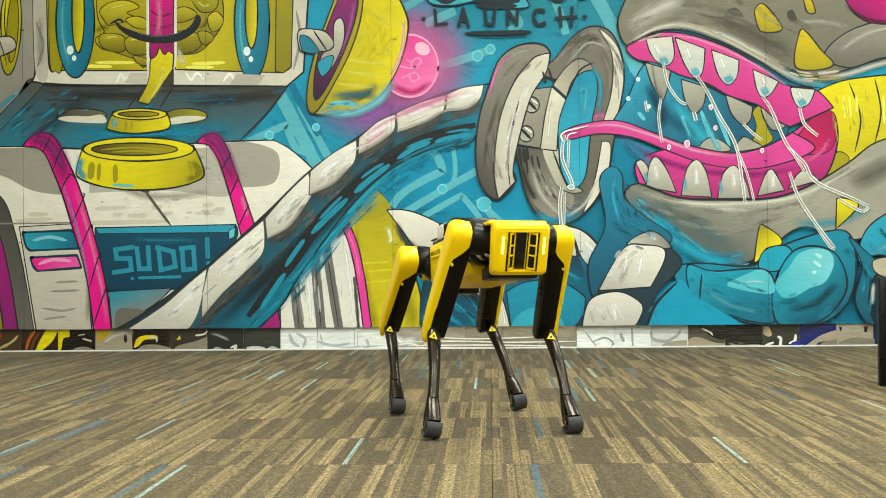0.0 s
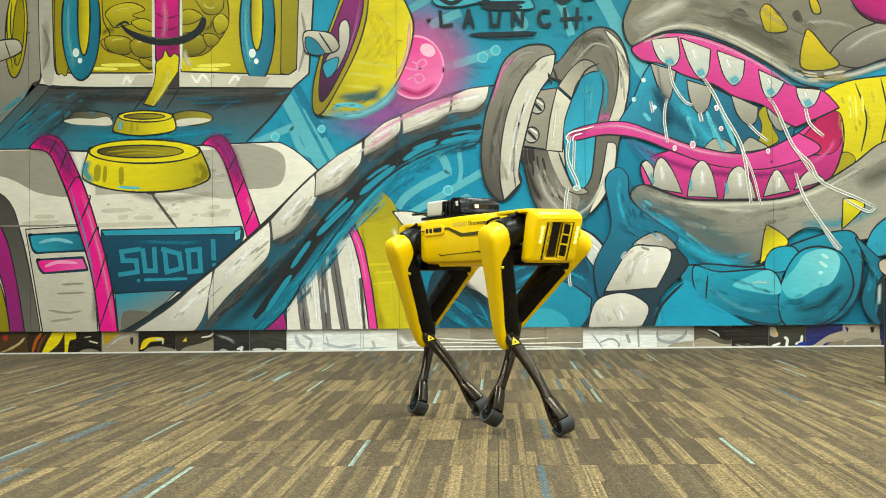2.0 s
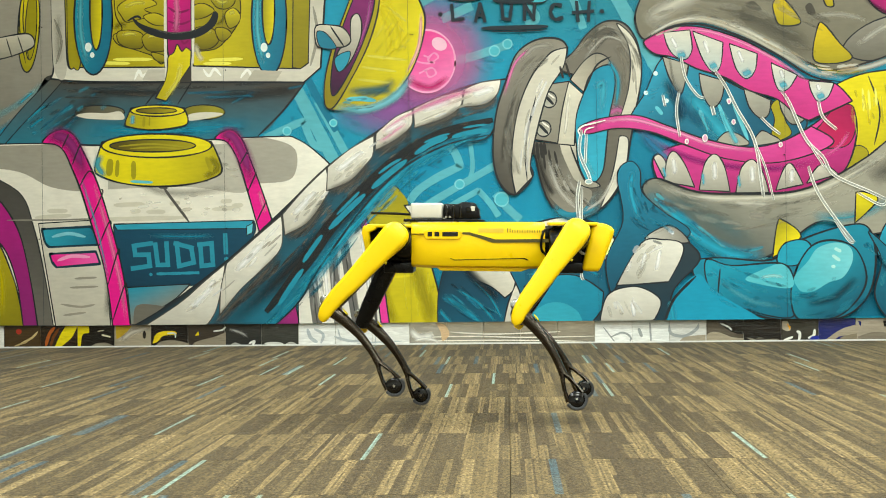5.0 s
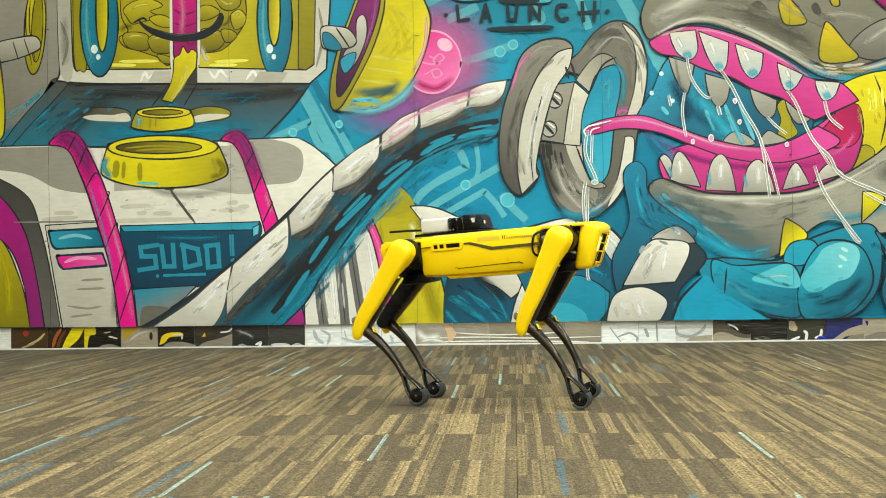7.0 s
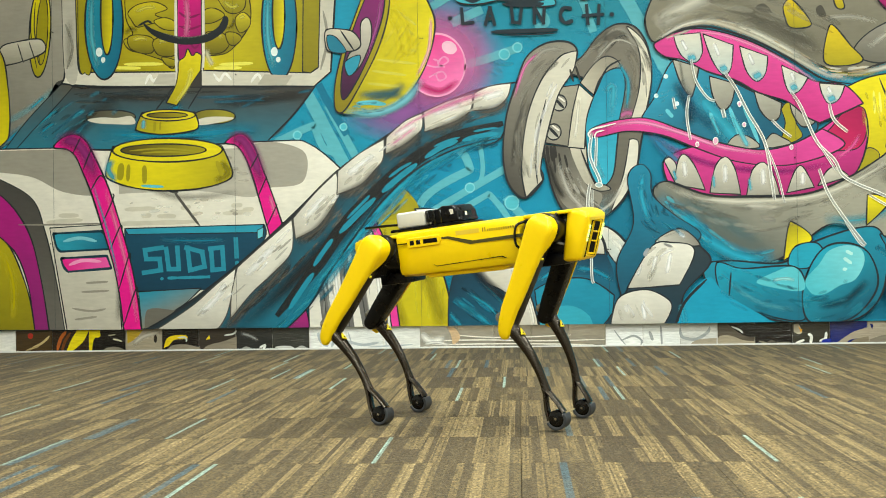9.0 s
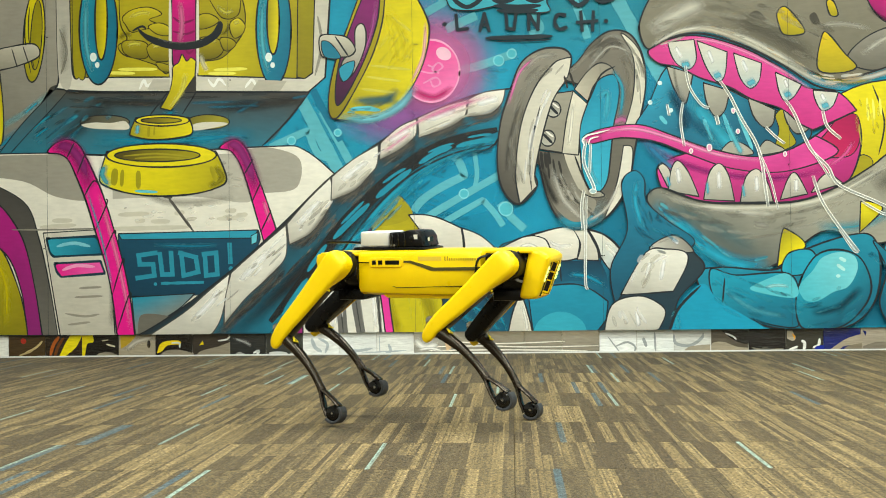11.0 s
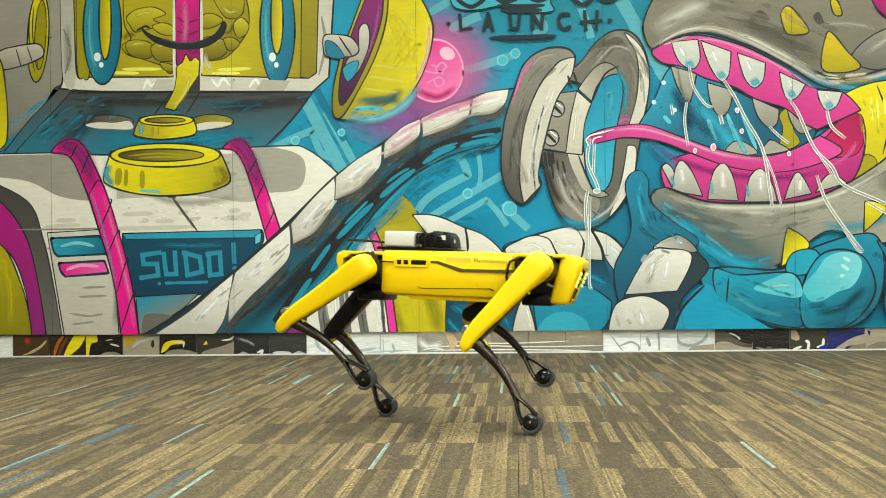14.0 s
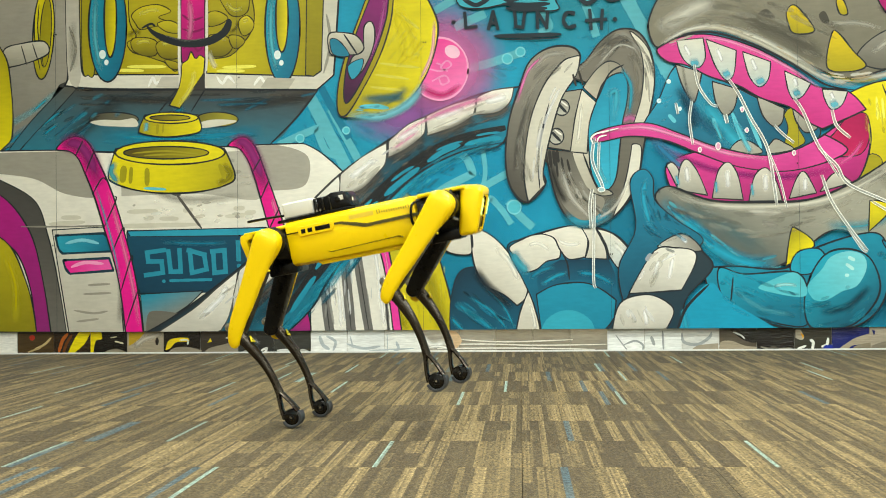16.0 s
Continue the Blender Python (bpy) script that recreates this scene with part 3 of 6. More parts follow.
m.fill("194,516! 306,510! 280,535 248,556 200,584!", "2590AA", "8A8678", (230, 515, 250, 560), 2.5)
m.fill("205,584! 210,548 250,548! 262,550! 220,584!", "6E6A60", line=0)
for s in ("236,438! 206,442! 208,458! 232,458! 234,478! 204,482!", "244,440! 248,476! 266,476! 264,438!", "282,438! 286,478! 312,472! 308,446! 280,438!",
          "324,440! 326,478! 346,476! 344,438! 322,440!", "368,424! 369,454!"):
    m.stroke(s, 9, "2590AA", even=True)
m.oval(370, 466, 4, 4, "2590AA", line=0).stroke("246,492 322,490", 5, "2590AA", even=True).oval(236, 493, 3, 3, "2590AA", line=0)
m.fill("455,584! 470,530 484,508! 500,584!", MAG, PURPLE, None, 3)
m.hatch("190,300 330,300 400,305", 26, 14, ["B0AA9C", "D6D0C2"], 5, 0.2, 0.4, 7)
m.hatch("180,372 290,372 400,368", 22, 18, ["FFFDF2", "D9D3C3"], 5, 0.12, 0.5, 8)
m.done()

m = Motif("painted_hose", "magenta twisted hoses over the hull")
m.fill("44,259 58,243 80,236 100,246 118,278 142,332 164,402 182,470 193,530 200,590! 168,590! 160,520 148,462 130,402 112,344 96,304 82,274 66,262", MAG, line=3.5)
m.fill("350,253 366,240 384,239 400,257 413,290 430,335 448,388 457,418! 432,430! 421,392 408,346 398,312 386,280 370,258", MAG, line=3.5)
m.mist("52,256 78,248 102,272 124,326", 40, PURPLE, 1.0).mist("358,252 380,248 400,280 420,336", 36, PURPLE, 1.0)
for s in ("134,330 158,410 180,500 192,575", "428,345 440,385"):
    m.mist(s, 10, PINK, 0.7)
for s in ("96,300 108,270 112,262", "108,340 126,310 138,320", "128,400 150,350 148,342", "142,446 162,400 166,406", "158,516 178,450 180,460", "166,580 190,510 192,524", "78,270 92,242", "394,300 410,272", "408,348 424,312", "424,400 442,362"):
    m.stroke(s, 2.5, INKY)
m.mist("112,320 140,410 160,500", 6, "40A0C0", 0.7)
m.done()

m = Motif("painted_collar", "two yellow collar rings")
m.fill("202,198! 192,222 196,231 240,237 292,231 303,220 296,198!", YEL, OLIVE, (290, 200, 200, 230), 3)
m.oval(249, 203, 48, 10, "E8D818", None, None, 3).oval(247, 203, 36, 5, "6A5C18", OLIVE, (220, 200, 270, 206), 2.5)
m.mist("205,210 204,228", 12, AQUA, 0.8).stroke("225,214 224,232", 5, OLIVE).stroke("235,214 234,230", 3, OLIVE)
m.fill("150,258! 137,303 146,318 185,331 240,337 300,334 345,323 363,306 344,258!", YEL, OLIVE, (260, 280, 350, 330), 3.5)
m.mist("148,280 142,300 156,320", 18, "30A0B8", 0.9).mist("340,285 355,305 330,322", 16, "8E8410", 0.9)
for s, w in (("165,288 162,318", 12), ("178,290 176,320", 7), ("206,292 206,324", 9), ("335,285 345,312", 8)):
    m.stroke(s, w, OLIVE)
m.stroke("200,328 240,330", 5, AQUA)
m.oval(247, 265, 98, 21, "EEDD10", None, None, 3.5).oval(240, 265, 76, 11, "5C5014", OLIVE, (190, 260, 300, 268), 3)
for s in ("180,266 240,262 300,268", "200,270 250,268 290,271"):
    m.stroke(s, 3, "A89C20")
m.done()

m = Motif("painted_fins", "yellow, pink and striped grey panels")
m.fill("498,584! 502,490 545,425 600,384! 622,400 645,584!", "DAD6CA", "EAE6DA", None, 3)
for s, w in (("522,455 524,520 532,590", 17), ("556,424 562,500 570,590", 17), ("576,420 586,490 602,590", 16), ("628,490 632,540 636,590", 6)):
    m.stroke(s, w, "6E6C68", even=True).stroke(s, 2, "3A3A3A")
for s in ("540,445 548,520 552,580", "606,410 620,500 628,580"):
    m.mist(s, 10, "FFFFFF", 0.7)
m.fill("604,380 640,342 668,336 690,372 712,415 730,470 746,530 752,584! 655,584! 640,480 622,410", "CDBD12", OLIVE, (660, 470, 655, 345), 3)
m.fill("610,378 640,344 668,338 692,374 640,392", "A89C12", line=0).mist("640,470 650,540 670,584", 30, OLIVE, 0.7).mist("700,470 720,530 735,584", 34, OLIVE, 0.7)
m.mist("685,400 692,420 690,432", 14, "FFF9B0", 0.9).mist("630,395 640,480 650,560", 10, OLIVE, 0.6)
for s in ("640,466 690,464", "650,480 720,476", "650,500 700,496"):
    m.stroke(s, 4, "D8C814")
m.stroke("602,380 625,430 640,500 652,590", 17, INKY, even=True).stroke("602,380 625,430 640,500 652,590", 12, "EE3AA0", even=True)
m.mist("606,390 628,440 640,510", 5, PINK, 0.9)
m.hatch("690,400 705,470 712,575", 30, 14, ["F6EC30", "C8B80C"], 5, 0.2, 0.3, 11).hatch("550,430 560,500 570,580", 46, 16, ["FFFFFF", "C4C2BA"], 3, 0.3, 0.5, 12)
m.done()

m = Motif("painted_cable", "banded white tentacles with dark undersides")
m.fill("744,584! 746,520 770,470 850,480 900,540 906,584!", "0C3346", "0E5A76", (800, 480, 850, 583), 2)
for s, w in (("752,530 790,556 826,584", 16), ("776,520 816,545 850,584", 10), ("800,500 836,534 860,580", 8), ("745,556 770,584", 12)):
    m.mist(s, w, "1C93B0", 0.9)
m.fill("685,372! 714,372 742,379 778,396! 783,432 776,446 738,440 712,408", "EFEADC", "CFC9BA", (740, 378, 740, 440), 3).mist("700,392 716,424 740,440", 16, "3E4344", 0.9)
m.fill("780,396! 812,409 842,436 866,472 881,506! 876,524 862,536! 838,516 806,500 788,468 782,432", "EDE8DA", "C4BEAF", (840, 440, 800, 500), 3).mist("786,470 812,504 856,540", 24, "1C2A33", 0.95).mist("822,430 850,462 864,492", 14, "FBF8EE", 0.8)
m.stroke("778,394 782,414 784,434", 4, INKY)
m.fill("882,510! 895,540 903,584! 860,584! 868,545", "E6E1D3", "CBC5B6", None, 3).mist("884,530 892,560 894,580", 9, "FBF8EE", 0.7)
# arched limb with its dark underside, over a teal hollow
m.fill("845,434 870,418 900,408 950,396 990,396 1026,406 1052,426 1082,474 1060,540 1020,584! 905,584! 890,530 872,490", "0E6E8C", "0C5A76", (950, 440, 960, 580), 3)
m.fill("938,455! 1022,453! 1034,480 1036,506! 1010,492 950,492 900,512! 900,480", "0C3A50", "0E5F7C", (980, 455, 980, 505), 0)
m.mist("902,500 930,484 950,478", 12, "1F9ABA", 0.9).mist("966,478 1000,482 1034,500", 13, "1590B0", 0.95).mist("884,490 900,476 930,466", 14, "14809E", 0.9)
m.fill("896,516! 922,502 950,496 984,496 1012,508 1036,526! 1032,560 1022,584! 905,584!", "1590AE", "1284A2", None, 3)
m.fill("903,584! 914,560 940,545 968,546 992,562 1000,584!", "2FA4BC", line=0)
m.fill("848,434 874,418 896,410 922,412 938,436! 936,452 914,458 896,472 876,476 866,456", "EEE9DB", "CFC9BB", (910, 415, 890, 470), 3).mist("852,440 866,462 884,478", 26, "3AA6BE", 0.95).mist("880,430 900,426 922,440", 9, "FFFDF4", 0.8)
m.fill("902,409! 950,396 974,397 986,420 982,450! 954,454 938,438 926,416", "F0EBDD", "D2CCBE", None, 3).mist("932,420 952,428 975,426", 9, "FFFDF6", 0.8)
m.fill("974,397! 1000,400 1016,430 1020,454! 982,452! 988,424", "E6E1D3", "C8C2B4", None, 2.5)
m.fill("1000,400! 1028,408 1052,428 1072,458 1066,478 1046,476 1026,452 1016,430", "EAE5D7", "B4C4C4", (1030, 415, 1060, 476), 3).mist("1030,425 1046,440 1052,452", 12, "FFFDF4", 0.8).mist("1046,470 1062,476 1074,464", 12, "3AA6BE", 0.7)
m.stroke("1002,400 1018,430 1024,456", 4, INKY).stroke("938,438 950,460 954,490", 3, INKY)
# the great pipe
m.fill("205,584! 265,548 372,468 470,380 550,303 635,243 705,200 795,163 866,150! 838,248 765,264 693,299 640,345 598,395 533,485 500,540 455,584!", "23282C", "117C98", (500, 420, 565, 480), 3.5)
m.mist("450,580 530,490 610,392 690,306 770,262 838,244", 34, "1590AE", 0.95).mist("500,530 560,450 640,352 700,300", 18, "1FA6C4", 0.9)
for s in ("215,590! 285,545 330,506 368,475! 362,515 350,560 330,590!", "371,473! 420,430 468,389! 470,420 464,452 430,488 395,520 358,566! 360,520",
          "470,387! 510,342 547,306! 552,340 540,368 512,404 474,424!", "550,304! 590,272 632,248! 630,282 618,300 588,330 548,346!", "636,245! 670,216 699,203! 698,232 668,258 634,275!",
          "702,201! 750,180 788,170! 785,198 758,218 704,236!", "792,168! 820,156 856,151! 850,176 828,195 788,199!"):
    m.fill(s, "F6F2E6", "C2BDB0", None, 2.6, "4A4844")
for s in ("300,560 335,525 350,500", "385,490 440,432", "488,390 530,345", "565,312 615,275", "650,244 690,220", "715,206 770,186", "805,178 845,166"):
    m.mist(s, 16, "FFFFFF", 0.85)
for s in ("345,590 375,555 430,500 466,455", "474,430 515,408 548,360", "548,352 595,330 626,296", "634,280 672,260 700,236", "704,242 760,220 788,200", "788,204 830,198 852,180"):
    m.mist(s, 24, "55524C", 0.9)
for s in ("640,246 690,214 760,184 840,160", "700,206 800,168", "640,262 690,226"):
    m.mist(s, 12, "F4A0C8", 0.5)
m.mist("366,590 440,525 520,446 590,376 660,305 735,256 846,218", 38, "23282B", 1.0)
m.stroke("440,560 505,480 560,402 622,338 690,282 764,244 842,222", 24, "242627", alpha=0.85)
for s, w in (("462,548 486,512 506,484", 9), ("506,472 524,446 540,424", 8), ("552,414 582,384 616,352", 10), ("566,388 590,364 606,348", 5), ("628,342 656,318 690,292", 10), ("640,316 662,300 680,290", 5),
             ("704,282 732,264 762,252", 9), ("720,262 744,252 766,246", 4), ("770,252 800,244 834,240", 8), ("790,236 812,232 832,230", 4)):
    m.stroke(s, w, "24A2C0", alpha=0.75)
m.stroke("455,584 500,540 533,485 598,395 640,345 693,299 765,264 838,248", 3.5, INKY)
m.hatch("440,590 530,500 612,400 700,313 770,268 840,244", 14, 70, ["2FB0CC", "0F4658", "1FA6C4", "0C6880"], 4, 0.08, 0.5, 13)
m.hatch("350,585 430,508 510,425 580,352 650,285 730,242 850,200", 9, 60, ["3A3A38", "5A5852", "77746C"], 4, 0.05, 0.5, 14)
m.hatch("300,560 380,497 470,412 550,338 640,264 710,226 860,168", 13, 40, ["FFFFFF", "D8D3C4", "A8A498"], 4, 0.05, 0.5, 15)
m.hatch("760,520 810,560 860,584", 22, 14, [TEAL, NAVY], 4, 0.25, 0.5, 16)
m.done()

m = Motif("painted_thruster", "tilted yellow cup with a pink glowing bulb")
m.glow(735, 112, 95, 95, "E878B8", 0.9)
m.oval(725, 118, 51, 55, "F03A98", "F47AB8", (700, 80, 750, 150), 4, 0, "F9A8D0").oval(748, 88, 14, 11, "FBC4DC", line=0, turn=30)
m.mist("690,150 730,165 765,145", 16, "C41070", 0.7)
for s in ("706,118 728,122 746,112 738,104 728,116 740,122", "712,140 734,130 742,140 730,146 724,134", "720,108 730,112"):
    m.stroke(s, 3.2, "F694C6", even=True)
m.fill("618,-30! 690,-30! 716,18 723,52 712,104 690,150 662,184 628,200 565,204 546,190 552,140 580,60", YEL, OLIVE, (660, 60, 560, 190), 3.5)
m.mist("560,200 620,202 670,180 700,140", 22, "7CC8D8", 0.95).mist("600,178 640,170 670,150", 22, "3E6A70", 0.7).mist("716,30 712,90 690,140", 9, "F4B4C8", 0.8)
for s in ("655,22 690,48", "652,38 686,66", "664,88 690,94", "662,78 680,84", "620,108 690,116", "612,128 672,136", "604,150 660,156"):
    m.stroke(s, 5, "F8EE60", alpha=0.55)
m.mist("640,10 668,60 672,110", 40, "F6E614", 0.7).mist("585,172 630,168 668,172", 18, "37707A", 0.7).stroke("584,186 604,184 636,187", 8, "57BCD0", alpha=0.9)
m.stroke("585,184 622,182", 6, AQUA)
m.fill("604,-30! 645,-30! 640,30 622,90 592,150 562,198 546,194 546,150 560,90 582,30", "B4A412", "8A7C10", (600, 20, 560, 180), 3)
m.fill("612,-30! 636,-30! 632,25 612,88 585,145 562,178 556,160 562,110 580,50", PURPLE, "3A1438", (620, 0, 565, 160), 3)
m.mist("630,-10 620,50 600,105", 9, "C060A8", 0.7)
m.fill("592,44 604,34 611,50 608,80 590,120 570,136 564,120 572,96 590,84", "D4CEC0", "8A8478", (600, 40, 575, 130), 3)
m.fill("564,112 590,100 585,124 570,136", "2A98B4", line=2)
m.fill("530,56 560,54 580,60 592,80 580,92 550,92 532,90", "D8D2C0", "9A9484", None, 3).fill("532,66 548,68 566,94 538,92", "1A7C98", line=2).stroke("556,56 580,92", 3, INKY)
m.hatch("640,110 690,40", 40, 14, ["F8F060", "DCCB08"], 4, 0.4, 0.22, 19).hatch("575,190 630,190 690,145", 10, 16, [AQUA, "3E6A70"], 3, 0.2, 0.5, 20)
m.done()

m = Motif("painted_word", "dark hand-painted lettering with underline")
for s in ("770,20! 772,46! 790,44!", "812,48! 820,18! 828,48!", "815,38 827,37", "858,18! 860,44! 872,46! 876,18!", "898,46! 898,18! 914,46! 916,16!", "964,22 950,20 944,34 952,46 966,42", "990,16! 992,48!",
          "1012,16! 1010,48!", "984,34! 1018,32!"):
    m.stroke(s, 6.5, "1C2C36", even=True)
m.stroke("822,61 880,60 940,58", 8, "1C2C36").stroke("840,67 900,66 938,64", 2.5, "1C2C36")
m.oval(750, 36, 4, 4, "1C2C36", line=0).oval(1034, 32, 4, 4, "1C2C36", line=0)
m.fill("750,-30! 760,6 800,12 850,4 900,16 935,14 930,-4 940,-30!", "3FB0C4", line=3)
for s in ("762,-10 790,6 820,-12", "830,-12 850,-2 880,-12", "842,12 880,14 915,12", "836,4 880,6 920,4", "890,-10 910,-4 930,-12", "960,-20 985,4 1010,-14", "1010,-12 1030,-2 1060,-14"):
    m.stroke(s, 8, "1C2C36")
m.done()

m = Motif("painted_rings", "thick grey washers with screws")
m.fill("958,132 985,102 1010,70 1040,50 1072,53 1092,78 1102,112 1103,150 1095,200 1084,258 1072,322 1046,366 1012,392 975,398 945,374 926,330 912,262! 985,268! 1000,160", "7C766A", "5E594F", (1030, 60, 960, 380), 3.5)
m.mist("1000,96 1030,70 1066,72", 30, "69645A", 0.8).mist("1060,90 1078,130 1074,180", 22, "8C8678", 0.8).mist("970,124 1000,92 1024,76", 10, "A49E90", 0.6)
m.mist("945,380 985,388 1030,370", 30, "2797B2", 0.95).mist("960,350 1000,365 1040,345", 22, "8A9490", 0.6).mist("1044,215 1060,205 1074,212", 20, "D070A8", 0.7)
m.fill("1060,54 1078,66 1094,88 1102,120 1102,155 1092,205 1084,220! 1066,218! 1080,170 1084,120 1078,86", "E2DDCC", "CFC9B8", None, 2.5)
m.fill("1064,252! 1080,258 1074,312 1052,356 1030,380! 1052,318", "DED9CA", line=2.5)
m.fill("978,152! 1000,122 1022,106 1042,112 1051,128! 1030,130 1012,146 1002,174!", "BDB5A2", "8F897A", (980, 150, 1045, 112), 2.5)
m.fill("1002,174 1012,146 1030,130 1050,128 1057,152 1054,182 1047,215 1042,262 1036,310 1022,332 1006,330 992,300 988,262 988,215", "1490B0", "33AECB", (1000, 160, 1040, 300), 3)
m.mist("1020,170 1036,160 1032,215", 18, "4ABBD2", 0.7).mist("1044,118 1062,150 1058,205", 12, "2A9CB4", 0.9).mist("1000,262 1008,300 1020,322", 12, "62C6D6", 0.7)
m.fill("958,264! 985,268! 988,262 992,300 1006,330 1022,332 1030,340 1008,342 984,328 968,298", "CFC8B6", "A8A292", None, 2.5)
m.fill("912,260! 958,266! 972,302 990,334 1016,350 1000,380 972,384 944,360 926,318", "5A564E", "8E897C", (920, 270, 990, 370), 0).mist("950,300 972,345 1000,364", 16, "A8A294", 0.6).mist("918,280 934,330 950,356", 16, "2A2926", 0.8)
for u in (912, 919, 926, 932):
    m.stroke("%g,262 %g,274 %g,%g" % (u, u + 1, u + 3, 284 + (u % 4) * 3), 6, "2C2A27")
m.fill("932,161! 976,155! 966,202 956,264! 910,256! 919,205", "A29C8C", "8A8476", (930, 170, 950, 250), 3)
m.fill("976,155! 1001,178! 989,215 985,268! 956,265! 964,205", "E2DCCA", "C6C0AE", (970, 160, 975, 260), 2.5).mist("976,176 972,220 968,252", 8, "F6F2E4", 0.8)
for u, v in ((941, 187), (931, 238)):
    m.oval(u, v, 13, 14, "8E8A80", "B8B4A8", (u, v - 12, u, v + 12), 3).stroke("%g,%g %g,%g" % (u - 8, v - 8, u + 8, v + 9), 5, INKY).stroke("%g,%g %g,%g" % (u - 3, v - 12, u + 10, v - 2), 3, "E8E4DA")
m.fill("866,152 884,106 918,82 956,80 973,96 966,128! 935,170 912,240 904,290 912,322 880,354 852,330 842,280 848,210", "918B7E", "4E4A43", (900, 110, 860, 320), 4)
m.fill("973,96! 966,130 940,172 920,240 908,300 912,322! 882,354! 874,300 884,215 908,150 940,108 960,98", "DCD6C6", "C2BCAC", None, 3)
m.mist("890,120 915,95 950,92", 14, "B0ACA0", 0.8).mist("862,180 880,125 905,98", 8, "F080C0", 0.8).mist("858,300 864,240 880,180", 10, "56534C", 0.8)
m.mist("895,300 905,230 930,165", 8, "FFFFFF", 0.7).stroke("918,180 900,262 902,330", 3, INKY)
for s in ("930,275 934,310", "940,275 946,318", "950,278 955,300", "960,128 966,150", "970,122 978,148"):
    m.stroke(s, 4, "2E2C28")
m.hatch("880,320 870,230 900,140 950,95", 12, 26, ["A8A498", "5A574F"], 6, 0.18, 0.3, 21).hatch("895,320 905,230 935,150 968,105", 6, 14, ["FFFFFF", "C0BCAE"], 4, 0.2, 0.4, 22)
m.hatch("950,300 975,350 1015,385", 14, 22, ["BEBAAE", "55524B", "E4E0D4"], 4, 0.25, 0.5, 23).hatch("1010,100 1050,65 1090,110 1096,190", 10, 20, ["6A675F", "B4B0A4"], 4, 0.2, 0.5, 24)
m.mist("938,290 958,345 992,380", 12, "D8D4C8", 0.6).mist("1000,385 1035,360 1060,310", 9, "E8E4D8", 0.6).mist("1000,120 1040,78 1080,90", 7, "C8C4B8", 0.7)
m.stroke("978,268 990,300 1004,332", 3, INKY).stroke("1004,172 1024,128 1050,112", 3, INKY)
m.done()

m = Motif("painted_jaws", "grey jaws with pale teeth, pink tongue and yellow neck")
m.fill("1440,165! 1500,142 1640,128! 1640,300! 1560,255 1500,288 1466,325! 1478,240", YEL, "C8B80C", (1500, 150, 1560, 280), 3.5)
for s in ("1545,140 1556,200 1545,255", "1500,148 1520,210 1510,270"):
    m.stroke(s, 3, INKY)
for s in ("1490,170 1492,210", "1500,172 1503,208", "1512,170 1515,200", "1560,170 1562,220", "1470,200 1480,250"):
    m.stroke(s, 4, "F8F068")
m.fill("1455,300 1480,270 1500,285 1470,325", OLIVE, line=2)
m.fill("1085,228 1110,175 1145,112 1210,135 1290,175 1375,210 1390,240 1330,285 1230,282 1160,245", "2A9CBC", "0E5C78", (1130, 150, 1180, 240), 3)
m.mist("1180,170 1230,230 1270,270", 50, "34B4D0", 0.8).mist("1140,150 1170,200 1165,230", 26, NAVY, 0.7)
for s in ("1238,195 1262,262", "1262,190 1290,260", "1128,200 1140,214", "1205,206 1212,226"):
    m.stroke(s, 7, AQUA)
for u, v in ((1128, 142), (1111, 176), (1256, 190), (1264, 228), (1346, 268), (1147, 190)):
    m.oval(u, v, 4, 4, "D8F0F0", line=0)
m.fill("1330,200 1345,190 1355,225 1365,250 1330,262 1336,225", OLIVE, line=2)
for s in ("1236,268 1250,246 1275,250 1290,268", "1300,268 1312,244 1330,250 1345,262"):
    m.fill(s, "A8A496", line=2.5)
# inner teeth
for s in ("1140,112! 1186,126! 1178,165 1170,178 1152,150", "1204,142! 1250,156! 1242,190 1226,202 1210,178", "1282,168! 1330,190! 1326,214 1312,222 1292,202", "1344,190! 1396,206! 1386,226 1366,232 1350,212"):
    m.fill(s, "B4B0A2", "8E8A7E", None, 3)
# tongue and gums
m.fill("1126,286 1132,330! 1200,352 1280,354 1370,350 1440,326 1466,300 1480,245 1470,200 1438,208 1400,235 1350,262 1290,274 1200,262", "DA3A92", "A8206C", (1300, 270, 1320, 350), 3.5)
m.fill("1440,205 1472,200 1478,240 1462,270 1420,275 1360,275 1410,240", "A80A52", "D82060", (1470, 200, 1380, 275), 2.5)
m.fill("994,236 1030,221 1092,215 1150,234 1210,256 1290,272 1350,262 1400,236! 1440,262 1400,285 1330,300 1250,292 1180,268 1120,245 1060,238 1006,248", "E0489C", "BE2A7C", (1200, 240, 1190, 290), 3)
m.mist("1010,232 1080,222 1150,240 1230,268 1320,280", 9, "F8A0CC", 0.85).mist("1090,240 1150,275 1220,300 1330,310 1420,295", 16, "8C1478", 0.6)
m.mist("1100,245 1130,275 1160,300", 26, "2C7CA8", 0.8).mist("1420,290 1450,270 1466,245", 10, "F46AB0", 0.7)
m.fill("1108,84 1150,64 1200,60 1272,80 1332,112 1382,150 1440,160 1472,192! 1438,208 1396,226! 1372,214 1340,188 1290,172 1250,150 1200,134 1160,114 1124,106", "E4489C", "CC3084", (1280, 100, 1260, 165), 3.5)
m.mist("1130,80 1200,66 1270,85 1340,120 1400,160", 8, "FA9ACC", 0.8)
